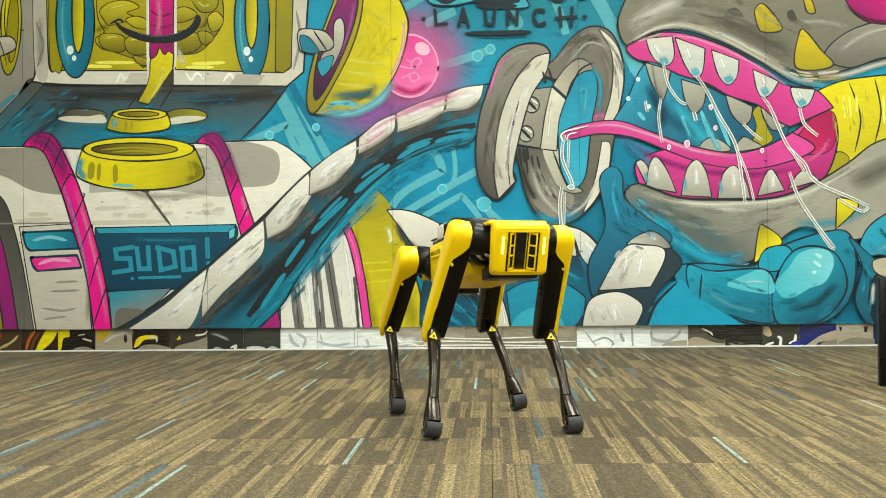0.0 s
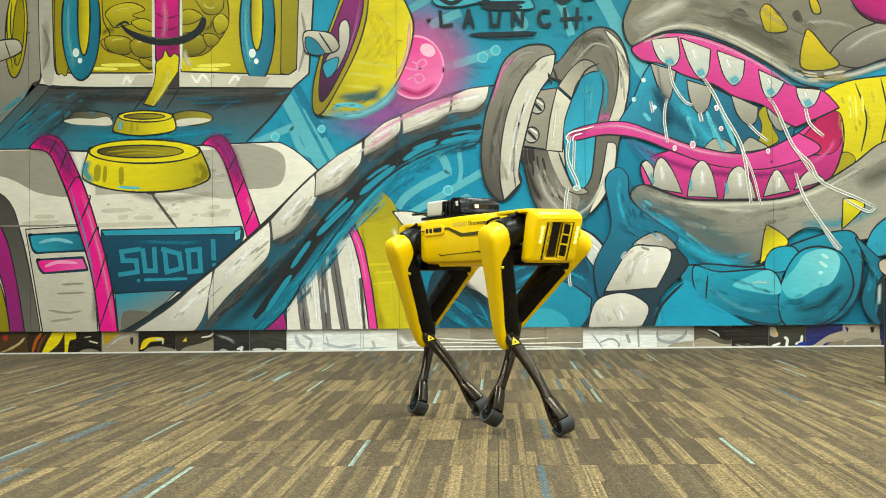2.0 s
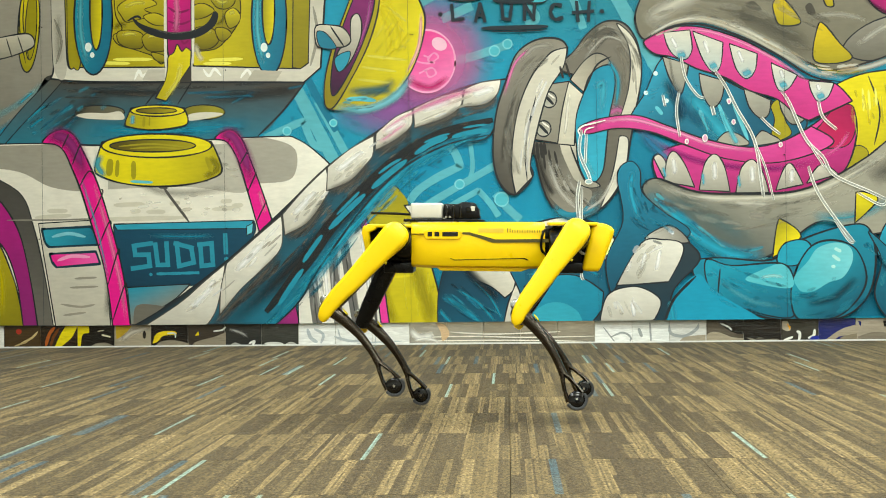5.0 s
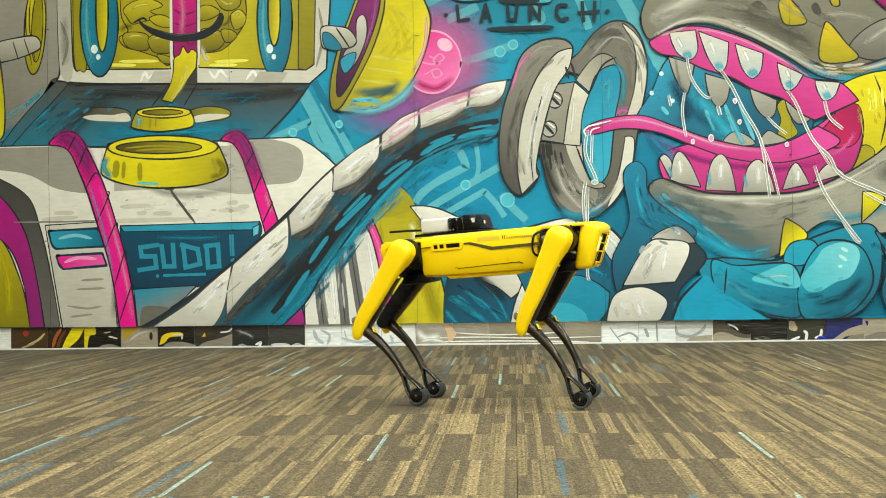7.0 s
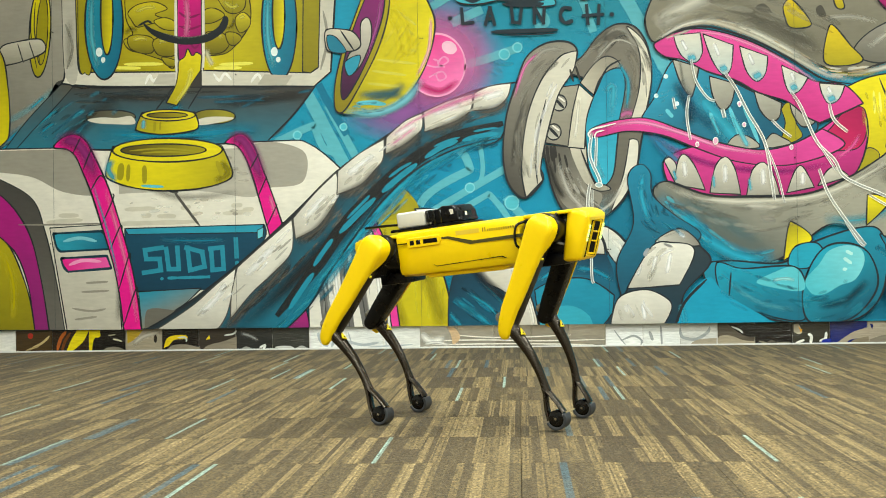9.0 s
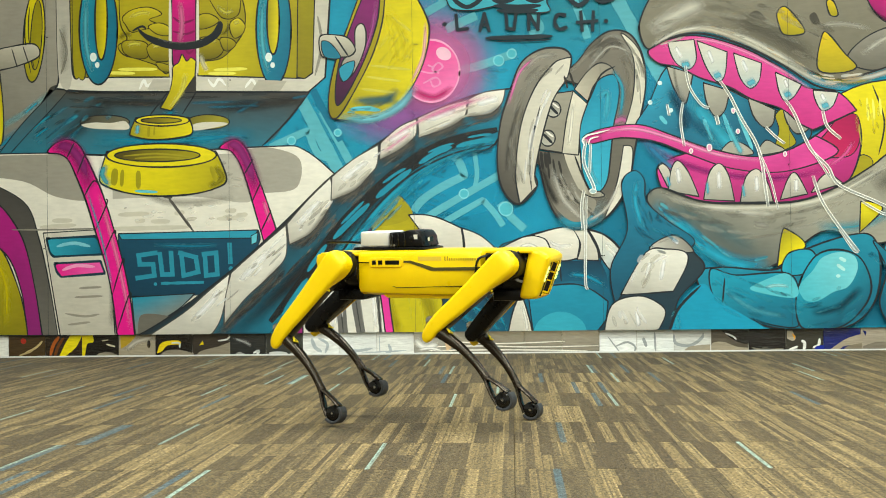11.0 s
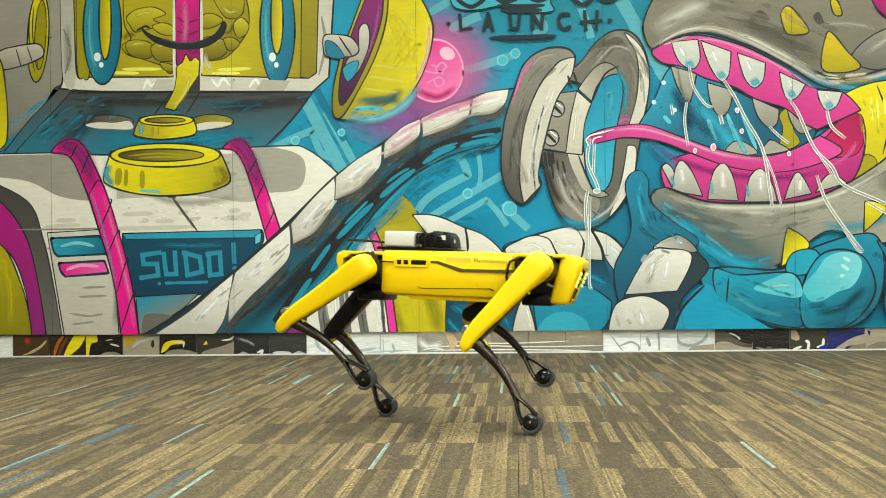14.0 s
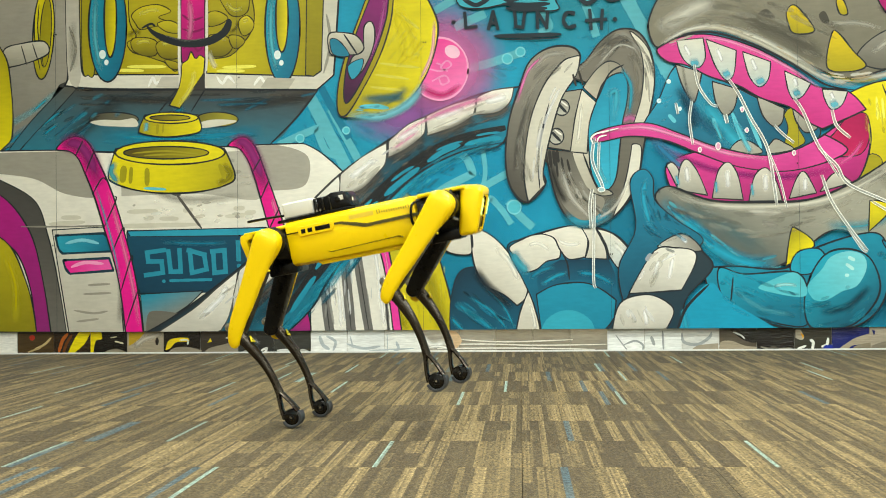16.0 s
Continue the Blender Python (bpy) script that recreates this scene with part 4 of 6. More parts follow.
for s in ("1142,70! 1188,66! 1192,100 1180,118 1160,110 1148,92", "1193,68! 1246,88! 1242,128 1228,140 1208,112", "1257,90! 1306,108! 1302,138 1286,152 1268,132", "1330,124! 1376,146! 1362,168 1346,174 1336,156", "1396,156! 1440,160! 1430,184 1412,192 1400,174"):
    m.fill(s, "DED9CA", "BCC8C4", None, 2.6)
for s in ("1165,112 1182,108", "1222,132 1236,126", "1280,146 1296,138", "1345,166 1358,160", "1410,186 1424,180"):
    m.mist(s, 20, "4CB8D0", 0.8)
for s in ("1155,78 1166,98", "1212,84 1222,108", "1272,102 1282,124", "1346,136 1352,152", "1410,162 1416,174"):
    m.mist(s, 9, "FFFFFF", 0.9)
for s in ("1124,290! 1134,284 1146,300 1142,326!", "1142,332! 1148,292 1160,279 1178,300 1196,342!", "1204,347! 1214,300 1232,284 1248,305 1258,350!", "1268,352! 1278,308 1298,294 1316,318 1326,352!",
          "1338,348! 1352,310 1366,302 1386,338!", "1392,336! 1408,310 1424,303 1448,320!"):
    m.fill(s, "D6D1C2", "9C988C", None, 2.6)
for s in ("1158,290 1162,320", "1230,296 1232,330", "1296,304 1298,335", "1366,310 1366,335"):
    m.mist(s, 12, "FFFFFF", 0.7)
for s in ("1140,305 1146,326", "1210,315 1212,340", "1272,320 1276,345"):
    m.mist(s, 9, "4CB8D0", 0.7)
# lower jaw
m.fill("1104,346 1130,326 1200,350 1280,353 1370,350 1440,324 1500,288 1550,252 1640,230! 1640,350! 1570,405 1500,425 1420,402 1362,438 1322,465 1270,476 1228,460 1184,418 1134,382", "A29E8E", "45504E", (1330, 350, 1280, 470), 4)
m.mist("1110,352 1160,390 1210,435 1270,462 1320,455", 40, "18A0C0", 1.0).mist("1150,355 1220,395 1300,440", 40, "5A7C80", 0.6).mist("1400,395 1470,395 1540,365", 26, "3AA4B8", 0.6)
m.mist("1130,338 1200,358 1290,362 1400,350 1490,310 1560,268", 16, "DAD6C6", 0.9).mist("1260,370 1330,372", 14, "D6D2C4", 0.8).mist("1290,390 1320,395", 18, "A8A498", 0.7)
m.mist("1500,330 1560,300 1640,270", 50, "6A675F", 0.7)
m.fill("1340,408 1350,400 1382,430 1332,466!", OLIVE, YEL, (1340, 410, 1370, 440), 3).fill("1478,352! 1496,352 1516,366 1476,406!", YEL, OLIVE, None, 3)
# upper head
m.fill("1092,48 1102,10 1125,-30! 1640,-30! 1640,110! 1560,106 1500,124 1450,138 1400,126 1340,92 1272,58 1200,42 1140,58 1108,82", "8E8876", "75705F", (1300, -20, 1300, 120), 4)
m.mist("1110,55 1160,20 1210,0", 40, "D6D2C4", 0.9).mist("1130,62 1200,46 1272,62 1340,96 1400,130", 16, "DAD6C6", 0.95).mist("1240,20 1330,60 1400,100", 44, "5E5A4E", 0.6)
m.mist("1450,142 1500,132 1570,112 1640,116", 14, "CFCBBC", 0.9).mist("1400,128 1450,142 1500,138", 10, OLIVE, 0.7)
m.fill("1455,100 1510,52 1640,20! 1640,100! 1560,104 1500,122", "A8A396", "6A665A", None, 3).mist("1480,95 1530,62 1600,45", 12, "D6D2C4", 0.7)
m.fill("1480,-30! 1500,14 1530,40 1580,44 1640,30! 1640,-30!", MAG, "8A0C5C", (1560, -20, 1520, 40), 3.5).mist("1490,10 1530,36 1580,42", 10, "3A1030", 0.7).mist("1400,44 1450,40 1500,50", 12, "C8C4B6", 0.6)
for s in ("1334,18 1350,10 1380,46 1376,58 1346,58 1336,40", "1420,0 1432,0 1440,24 1426,24", "1412,60 1424,58 1450,90 1472,116 1440,126 1404,118"):
    m.fill(s, "E6C80C", "A89A10", None, 3)
for s in ("1285,22 1300,16 1314,32 1296,30", "1390,26 1400,20 1408,38 1396,40"):
    m.fill(s, "4E4A40", line=0)
m.hatch("1110,30 1200,10 1330,40 1440,90", 34, 50, ["6A6556", "A8A290", "BDB8A6"], 7, 0.14, 0.28, 25).hatch("1120,70 1200,50 1275,68 1345,104 1420,138 1500,130", 8, 40, ["EDE9DC", "B8B4A4", "D0B890"], 3, 0.08, 0.6, 26)
m.hatch("1120,355 1200,380 1290,390 1420,360 1540,300", 26, 50, ["C2BEAE", "77746A", "8C887A"], 7, 0.12, 0.28, 27).hatch("1120,360 1190,415 1260,462 1330,455", 12, 30, ["2AB0CC", "0E7C9C", AQUA], 4, 0.14, 0.55, 28)
m.hatch("1500,165 1512,250", 36, 16, ["F8F058", "C0AE0C"], 4, 0.3, 0.4, 29)
m.hatch("1110,200 1180,180 1260,220", 22, 10, ["34B4D0", "0E5C78"], 4, 0.15, 0.25, 32)
m.mist("1114,74 1160,54 1210,48 1280,72 1346,108 1410,142 1460,150", 13, "C9C2AE", 0.95).mist("1150,150 1180,205 1230,240", 30, "0C5474", 0.6).mist("1240,205 1262,250 1272,268", 14, "5CC8DC", 0.8).mist("1206,212 1222,248", 10, "5CC8DC", 0.7)
m.stroke("1108,84 1150,62 1200,56 1272,76 1340,110 1400,148 1450,158", 4, INKY).mist("1112,78 1160,52 1210,44", 8, "F0ECE0", 0.7)
m.stroke("1130,326 1200,350 1280,354 1370,350 1440,324 1500,288", 3.5, INKY).mist("1150,100 1160,160 1172,176", 7, "7A766A", 0.6)
m.done()

m = Motif("painted_coils", "teal coils with pale highlights and a banded white limb")
m.fill("1060,320 1082,296 1100,312 1104,350 1140,384 1188,420 1150,450 1090,490 1056,540 1040,470 1070,400", "1180A0", "0F4A62", None, 2.5).mist("1088,310 1084,350 1098,400", 14, "2AA8C8", 0.9)
m.fill("1190,470! 1240,466 1330,470 1380,436 1460,410 1500,415 1512,470 1500,530 1460,568 1390,580 1300,566 1230,530 1196,500", "128CA8", "0C6880", (1300, 440, 1330, 580), 4)
m.fill("1352,442 1390,436 1402,462 1372,480 1340,474", "1CA0BC", line=3).fill("1215,470 1260,480 1345,476 1368,500 1368,540 1362,572 1280,556 1225,526", "149AB6", "0C6C86", (1280, 480, 1300, 560), 3.5)
m.fill("1372,490 1400,446 1440,436 1478,452 1496,500 1480,540 1440,572 1380,576 1364,540", "18A0BA", "0A4F66", (1400, 460, 1470, 560), 4)
m.fill("1284,504 1312,488 1345,477 1362,490 1369,512 1358,520 1320,515", "58C2D0", line=0).fill("1376,520 1370,500 1394,472 1410,450 1440,440 1466,447 1472,470 1456,500 1430,510 1406,524 1388,527", "4FBCCB", "78CFD8", (1380, 500, 1455, 460), 0)
m.mist("1310,502 1330,498 1352,500", 8, "A8E4E4", 0.8).stroke("1440,450 1452,456", 6, "B4E8E6").stroke("1436,462 1450,472", 6, "B4E8E6").oval(1438, 482, 4, 3, "B4E8E6", line=0).mist("1390,548 1440,536 1478,500", 18, NAVY, 0.7)
m.mist("1230,500 1290,540 1350,552", 12, AQUA, 0.4).stroke("1240,485 1236,530", 3, INKY)
m.fill("1516,462 1528,410 1570,376 1640,350! 1640,500! 1560,452", "30A8C4", "128CA8", None, 3).mist("1540,450 1580,430 1620,440", 16, AQUA, 0.7)
m.fill("1500,420 1522,470 1510,530 1530,570 1560,584! 1640,584! 1640,500! 1560,470", "0E7892", "0A4F66", None, 3)
m.oval(1556, 530, 22, 48, "0E2730", None, None, 3).mist("1542,500 1540,540", 10, "D8E8E8", 0.7)
m.fill("1540,470 1556,456 1640,450! 1640,500! 1560,490", "BEB39A", line=3)
m.fill("1010,590! 1050,530 1100,450 1150,408 1186,440 1204,470 1160,520 1150,560 1140,590!", "2E3A40", NAVY, None, 3.5)
m.fill("1108,432 1152,409 1186,438 1150,438", "8E8A80", "C8C4B8", (1160, 410, 1120, 436), 3)
m.fill("1058,514! 1102,440 1140,434 1172,440 1174,462 1150,508! 1100,512", "EAE6DA", "B8B4A8", (1130, 440, 1090, 515), 3).fill("1028,590! 1042,532 1088,516 1126,530 1136,550 1116,590!", "E2DED2", "BAB6AA", None, 3)
for s in ("1110,455 1102,490", "1135,450 1128,490", "1085,540 1090,570", "1148,415 1160,425"):
    m.mist(s, 10, "FFFFFF", 0.9)
m.fill("1140,590! 1155,540 1200,495 1230,524 1300,566 1340,590!", TEAL, line=0).mist("1152,540 1160,584", 16, "30B0CC", 0.7).stroke("1140,590 1158,540 1198,498", 5, INKY)
m.hatch("1220,490 1300,530 1400,550 1480,510", 34, 50, ["0A5A72", "24AECA", "0E7890"], 6, 0.12, 0.3, 33).hatch("1080,500 1110,450 1160,430", 18, 12, ["FFFFFF", "C8C4B6"], 6, 0.3, 0.4, 34)
m.hatch("1060,540 1080,580", 30, 8, ["FFFFFF", "CCC8BC"], 6, 0.6, 0.4, 35).hatch("1090,330 1100,390 1160,430", 30, 24, ["1A90B0", NAVY, "0C5470"], 4, 0.2, 0.5, 36).hatch("1520,420 1560,480 1560,560", 40, 24, ["30B0CC", NAVY, "0E6A84"], 5, 0.2, 0.45, 37)
m.done()

m = Motif("painted_slime", "thin white dripping strings")
for s, w in (("1172,112 1180,150 1200,180 1214,186", 5), ("1168,176 1164,210 1170,254", 5), ("1226,200 1230,216", 7), ("1232,138 1250,165 1270,205 1300,260 1312,330 1316,360", 6), ("1300,262 1320,310 1334,366", 4),
             ("1312,220 1328,236 1346,250", 5), ("1346,172 1362,196 1390,258 1420,290 1440,322 1500,350 1534,366", 6), ("1392,260 1424,310", 4), ("1412,192 1420,220 1444,242", 6),
             ("1394,306 1410,350 1440,396 1474,440", 6), ("1534,366 1520,374 1480,352", 5), ("998,240 994,280 1010,320 1012,330", 6), ("1006,248 1004,300", 5), ("994,330 990,360 992,400", 6), ("998,340 996,480 1000,505", 5),
             ("1474,440 1464,436 1440,400", 4), ("1140,180 1144,200", 5)):
    P = np.array(smooth_line(pairs(s)[0], False, 7))
    d = np.gradient(P, axis=0)
    side = np.stack((-d[:, 1], d[:, 0]), 1) / np.maximum(np.hypot(d[:, 0], d[:, 1]), 1e-6)[:, None]
    m.stroke([tuple(q) for q in P], w * 1.0, "D8DCD6", raw=True, alpha=0.4)
    for k, thin in ((-0.38, 0.24), (0.38, 0.20)):
        m.stroke([tuple(q) for q in P + side * w * k], w * thin, "F4F4EC", raw=True)
m.stroke("996,252 992,242 1000,234 1016,230 1040,224", 3, "F4F4EC").stroke("1002,250 1006,240 1020,236", 2.5, "F4F4EC")
for u, v, r in ((1214, 256, 6), (1346, 268, 4), (1256, 192, 4), (1264, 228, 4), (1182, 262, 4)):
    m.oval(u, v, r * 0.7, r, "E8A8C8", line=2, ink="F8F4F0")
m.oval(1010, 332, 6, 4, "A8C4C8", line=2, ink="F4F4EC")
m.done()

# dark joints between the panels and small screw heads, on top of the paint
for i, x in enumerate(seams):
    y = WALL - 0.0125 - COATS[0] * 0.00002
    part("panel_joint", box(x - 0.0008, x + 0.0008, y - 0.0006, y, MURAL_Z, 2.75), plain("panel_joint_filler", "2C3A3E", rough=0.9) if i == 0 else bpy.data.materials["panel_joint_filler"], mural, smooth=False)
for u, v in ((41, 57), (46, 56), (370, 127), (371, 133), (697, 72), (701, 72), (700, 433), (704, 433), (1025, 445), (1029, 445), (1350, 118), (1352, 286), (372, 412), (40, 430)):
    x, z = spot(u, v)
    part("screw_head", drum((x, WALL - 0.0125 - COATS[0] * 0.00002, z), (0, 1, 0), 0.0042, 0.003, 10), BLACK, mural)


# ---- mirror-polished tiles along the foot of the wall ----
def tile_material(name="polished_tile", metal=0.0, wavy=0.35):
    """Polished tile, slightly buckled; its tone is a reflection painted into the colour."""
    m, t, b = nodes(name)
    at = t.nodes.new("ShaderNodeAttribute")
    at.attribute_name = "pigment"
    geo = t.nodes.new("ShaderNodeNewGeometry")
    mp = t.nodes.new("ShaderNodeMapping")
    mp.inputs["Scale"].default_value = (9, 9, 70)
    t.links.new(geo.outputs["Position"], mp.inputs["Vector"])
    n = node(t, "ShaderNodeTexNoise", Scale=1.0, Detail=5.0, Distortion=1.5)
    t.links.new(mp.outputs[0], n.inputs["Vector"])
    mr = t.nodes.new("ShaderNodeMapRange")
    for i, v in enumerate((0.3, 0.75, 0.86, 1.2)):
        mr.inputs[i + 1].default_value = v
    t.links.new(n.outputs["Fac"], mr.inputs[0])
    hue = t.nodes.new("ShaderNodeHueSaturation")
    t.links.new(mr.outputs[0], hue.inputs["Value"])
    t.links.new(at.outputs["Color"], hue.inputs["Color"])
    t.links.new(hue.outputs["Color"], b.inputs["Base Color"])
    b.inputs["Roughness"].default_value = 0.12
    b.inputs["Coat Weight"].default_value = 0.5
    b.inputs["Coat Roughness"].default_value = 0.03
    bp = node(t, "ShaderNodeBump", Strength=wavy, Distance=0.01)
    b.inputs["Metallic"].default_value = metal
    t.links.new(n.outputs["Fac"], bp.inputs["Height"])
    t.links.new(bp.outputs["Normal"], b.inputs["Normal"])
    return m


TILE, MIRROR = tile_material(), tile_material("mirror_tile", 0.72, 0.06)
baseboard = tagged(new("baseboard"), "row of polished picture tiles under the mural", "baseboard", kind="structure")
# one tone per tile, standing for what that mirror tile reflects
REFLECT_TONES = ("E9E6DC F4F2EA 4A3820 33261A 1A1714 A39882 1E1A18 3A332C 2B2C2B 3A3B37 F2F3F0 EDEFEC F0F0EA E6E3DA DCD7CA CBC4B4 CBC4B4 D0C9BA F6F7F4 EEF0EC D8D8D2 5A5246 221F1D 3A3830 15226A "
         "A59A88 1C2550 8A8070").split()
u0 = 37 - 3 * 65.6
for i, tone in enumerate(REFLECT_TONES):
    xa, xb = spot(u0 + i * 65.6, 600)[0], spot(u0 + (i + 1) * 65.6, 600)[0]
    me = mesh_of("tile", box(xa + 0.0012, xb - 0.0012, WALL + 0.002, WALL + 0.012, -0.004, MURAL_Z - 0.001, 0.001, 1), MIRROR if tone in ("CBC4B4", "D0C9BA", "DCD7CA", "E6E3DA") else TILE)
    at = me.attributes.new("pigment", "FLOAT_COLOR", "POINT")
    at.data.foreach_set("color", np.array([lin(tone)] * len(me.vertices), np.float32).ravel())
    ob = new("tile", me)
    ob.parent = baseboard


structure("trim", box(X0, X1, WALL - 0.006, WALL + 0.001, -0.006, 0.009, 0.002, 1), FRAME_WHITE, "pale sealing line where tiles meet carpet")


class Print(Motif):
    """Reflections of the room painted on the tiles as flat shapes, under the same gloss."""

    def lay(self, pts, faces, cols, mist=False):
        COATS[0] += 1
        y = WALL + 0.0018 - (COATS[0] - REFLECT0) * 0.00002
        o = len(self.v)
        for u, w in pts:
            x, z = spot(u, w)
            self.v.append((x, y, min(max(z, 0.001), MURAL_Z - 0.002)))
        self.c += cols
        self.f += [[o + i for i in f] for f in faces]
        self.m += [1 if mist else 0] * len(faces)

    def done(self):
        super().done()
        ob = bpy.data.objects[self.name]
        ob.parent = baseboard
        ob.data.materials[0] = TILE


REFLECT0 = COATS[0]
# reflected room, carpet and bright glints, painted as fixed coloured shapes
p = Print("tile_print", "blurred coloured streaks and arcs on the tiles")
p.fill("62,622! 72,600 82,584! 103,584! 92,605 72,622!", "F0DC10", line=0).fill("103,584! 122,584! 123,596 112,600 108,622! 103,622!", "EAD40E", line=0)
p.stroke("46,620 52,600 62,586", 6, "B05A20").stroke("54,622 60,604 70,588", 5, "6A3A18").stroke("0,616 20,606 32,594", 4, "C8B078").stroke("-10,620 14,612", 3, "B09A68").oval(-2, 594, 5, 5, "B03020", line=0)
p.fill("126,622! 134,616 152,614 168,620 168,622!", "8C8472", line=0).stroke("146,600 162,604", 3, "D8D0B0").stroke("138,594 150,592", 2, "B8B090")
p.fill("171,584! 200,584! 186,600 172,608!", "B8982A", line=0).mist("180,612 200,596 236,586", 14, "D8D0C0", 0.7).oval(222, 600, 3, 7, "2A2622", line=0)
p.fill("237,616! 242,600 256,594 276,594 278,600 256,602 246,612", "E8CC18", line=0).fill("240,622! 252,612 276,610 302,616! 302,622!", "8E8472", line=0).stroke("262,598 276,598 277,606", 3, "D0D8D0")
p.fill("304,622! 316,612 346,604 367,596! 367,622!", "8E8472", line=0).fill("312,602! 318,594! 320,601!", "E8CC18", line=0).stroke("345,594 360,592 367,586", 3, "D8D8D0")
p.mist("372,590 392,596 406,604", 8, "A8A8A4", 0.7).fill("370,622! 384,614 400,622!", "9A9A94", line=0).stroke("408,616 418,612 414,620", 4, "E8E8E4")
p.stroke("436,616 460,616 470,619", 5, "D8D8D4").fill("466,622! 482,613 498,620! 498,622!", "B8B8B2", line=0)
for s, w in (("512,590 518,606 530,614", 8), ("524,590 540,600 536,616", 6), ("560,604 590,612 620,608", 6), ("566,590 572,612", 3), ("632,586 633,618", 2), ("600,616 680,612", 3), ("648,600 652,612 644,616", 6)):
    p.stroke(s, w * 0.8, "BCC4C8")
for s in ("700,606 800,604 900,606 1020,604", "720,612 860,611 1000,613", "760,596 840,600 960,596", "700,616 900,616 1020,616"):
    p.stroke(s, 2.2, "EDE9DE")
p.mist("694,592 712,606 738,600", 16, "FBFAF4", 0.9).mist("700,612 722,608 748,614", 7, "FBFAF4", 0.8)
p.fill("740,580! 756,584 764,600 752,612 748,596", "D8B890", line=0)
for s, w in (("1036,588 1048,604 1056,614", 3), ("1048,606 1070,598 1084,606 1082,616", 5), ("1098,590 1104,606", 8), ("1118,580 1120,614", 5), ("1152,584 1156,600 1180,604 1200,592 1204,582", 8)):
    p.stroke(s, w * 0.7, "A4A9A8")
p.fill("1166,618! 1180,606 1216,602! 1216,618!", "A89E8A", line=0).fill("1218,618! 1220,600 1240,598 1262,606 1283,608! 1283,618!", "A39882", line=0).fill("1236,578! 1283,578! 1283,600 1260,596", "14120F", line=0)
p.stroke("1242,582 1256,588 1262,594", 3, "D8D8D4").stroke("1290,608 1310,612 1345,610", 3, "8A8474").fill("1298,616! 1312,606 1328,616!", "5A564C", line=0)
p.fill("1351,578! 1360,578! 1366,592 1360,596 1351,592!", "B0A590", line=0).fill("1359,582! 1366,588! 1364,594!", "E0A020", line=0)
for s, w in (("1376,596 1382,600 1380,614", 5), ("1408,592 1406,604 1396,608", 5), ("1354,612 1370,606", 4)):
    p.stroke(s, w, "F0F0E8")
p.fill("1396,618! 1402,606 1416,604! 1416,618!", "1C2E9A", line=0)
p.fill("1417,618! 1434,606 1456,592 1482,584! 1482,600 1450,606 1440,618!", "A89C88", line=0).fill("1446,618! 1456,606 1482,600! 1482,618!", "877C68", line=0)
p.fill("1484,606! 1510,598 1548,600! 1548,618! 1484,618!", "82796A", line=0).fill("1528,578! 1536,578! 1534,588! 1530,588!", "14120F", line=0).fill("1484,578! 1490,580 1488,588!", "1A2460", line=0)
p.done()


# ---- the four-legged robot ----
HIP_X, HIP_Y, OUT, THIGH, SHIN, FOOT_R = 0.298, 0.055, 0.111, 0.3205, 0.335, 0.036
LEG_NAMES = ("FR", "HR", "FL", "HL")


def loft(sections, bevel=0.0, bm=None):
    """Skin over closed sections of equal count, with capped ends."""
    b = bmesh.new()
    rings = [[b.verts.new(p) for p in s] for s in sections]
    for a, c in zip(rings, rings[1:]):
        for k in range(len(a)):
            b.faces.new((a[k], a[(k + 1) % len(a)], c[(k + 1) % len(a)], c[k]))
    b.faces.new(rings[0])
    b.faces.new(rings[-1][::-1])
    bmesh.ops.recalc_face_normals(b, faces=b.faces)
    if bevel:
        ends = [e for e in b.edges if len(e.link_faces) == 2 and e.calc_face_angle(0) > 0.9]
        bmesh.ops.bevel(b, geom=ends, offset=bevel, segments=2, affect="EDGES", profile=0.5)
    return merged(bm, b)


def ring_section(x, w, z0, z1, crown=0.02, keel=0.025):
    half = [(w * 0.72, z0), (w * 0.93, z0 + keel * 0.35), (w, z0 + keel), (w, z1 - crown), (w * 0.95, z1 - crown * 0.4), (w * 0.8, z1)]
    return [(x, y, z) for y, z in half] + [(x, -y, z) for y, z in half[::-1]]


def thigh_profile(w0, w1, top, end):
    """Outline of a leg link that hangs from a round cap and tapers to the knee."""
    pts = [(top * math.sin(a), top * math.cos(a)) for a in np.linspace(-1.9, 1.9, 13)]
    pts += [(w0, -0.12), (w1 + 0.004, -0.27)]
    pts += [(w1 * math.cos(a), end + w1 * 0.8 - w1 * 0.8 * math.sin(a)) for a in np.linspace(0.2, 2.9, 6)]
    pts += [(-w1 - 0.004, -0.27), (-w0, -0.12)]
    return [(float(x), float(z)) for x, z in pts]


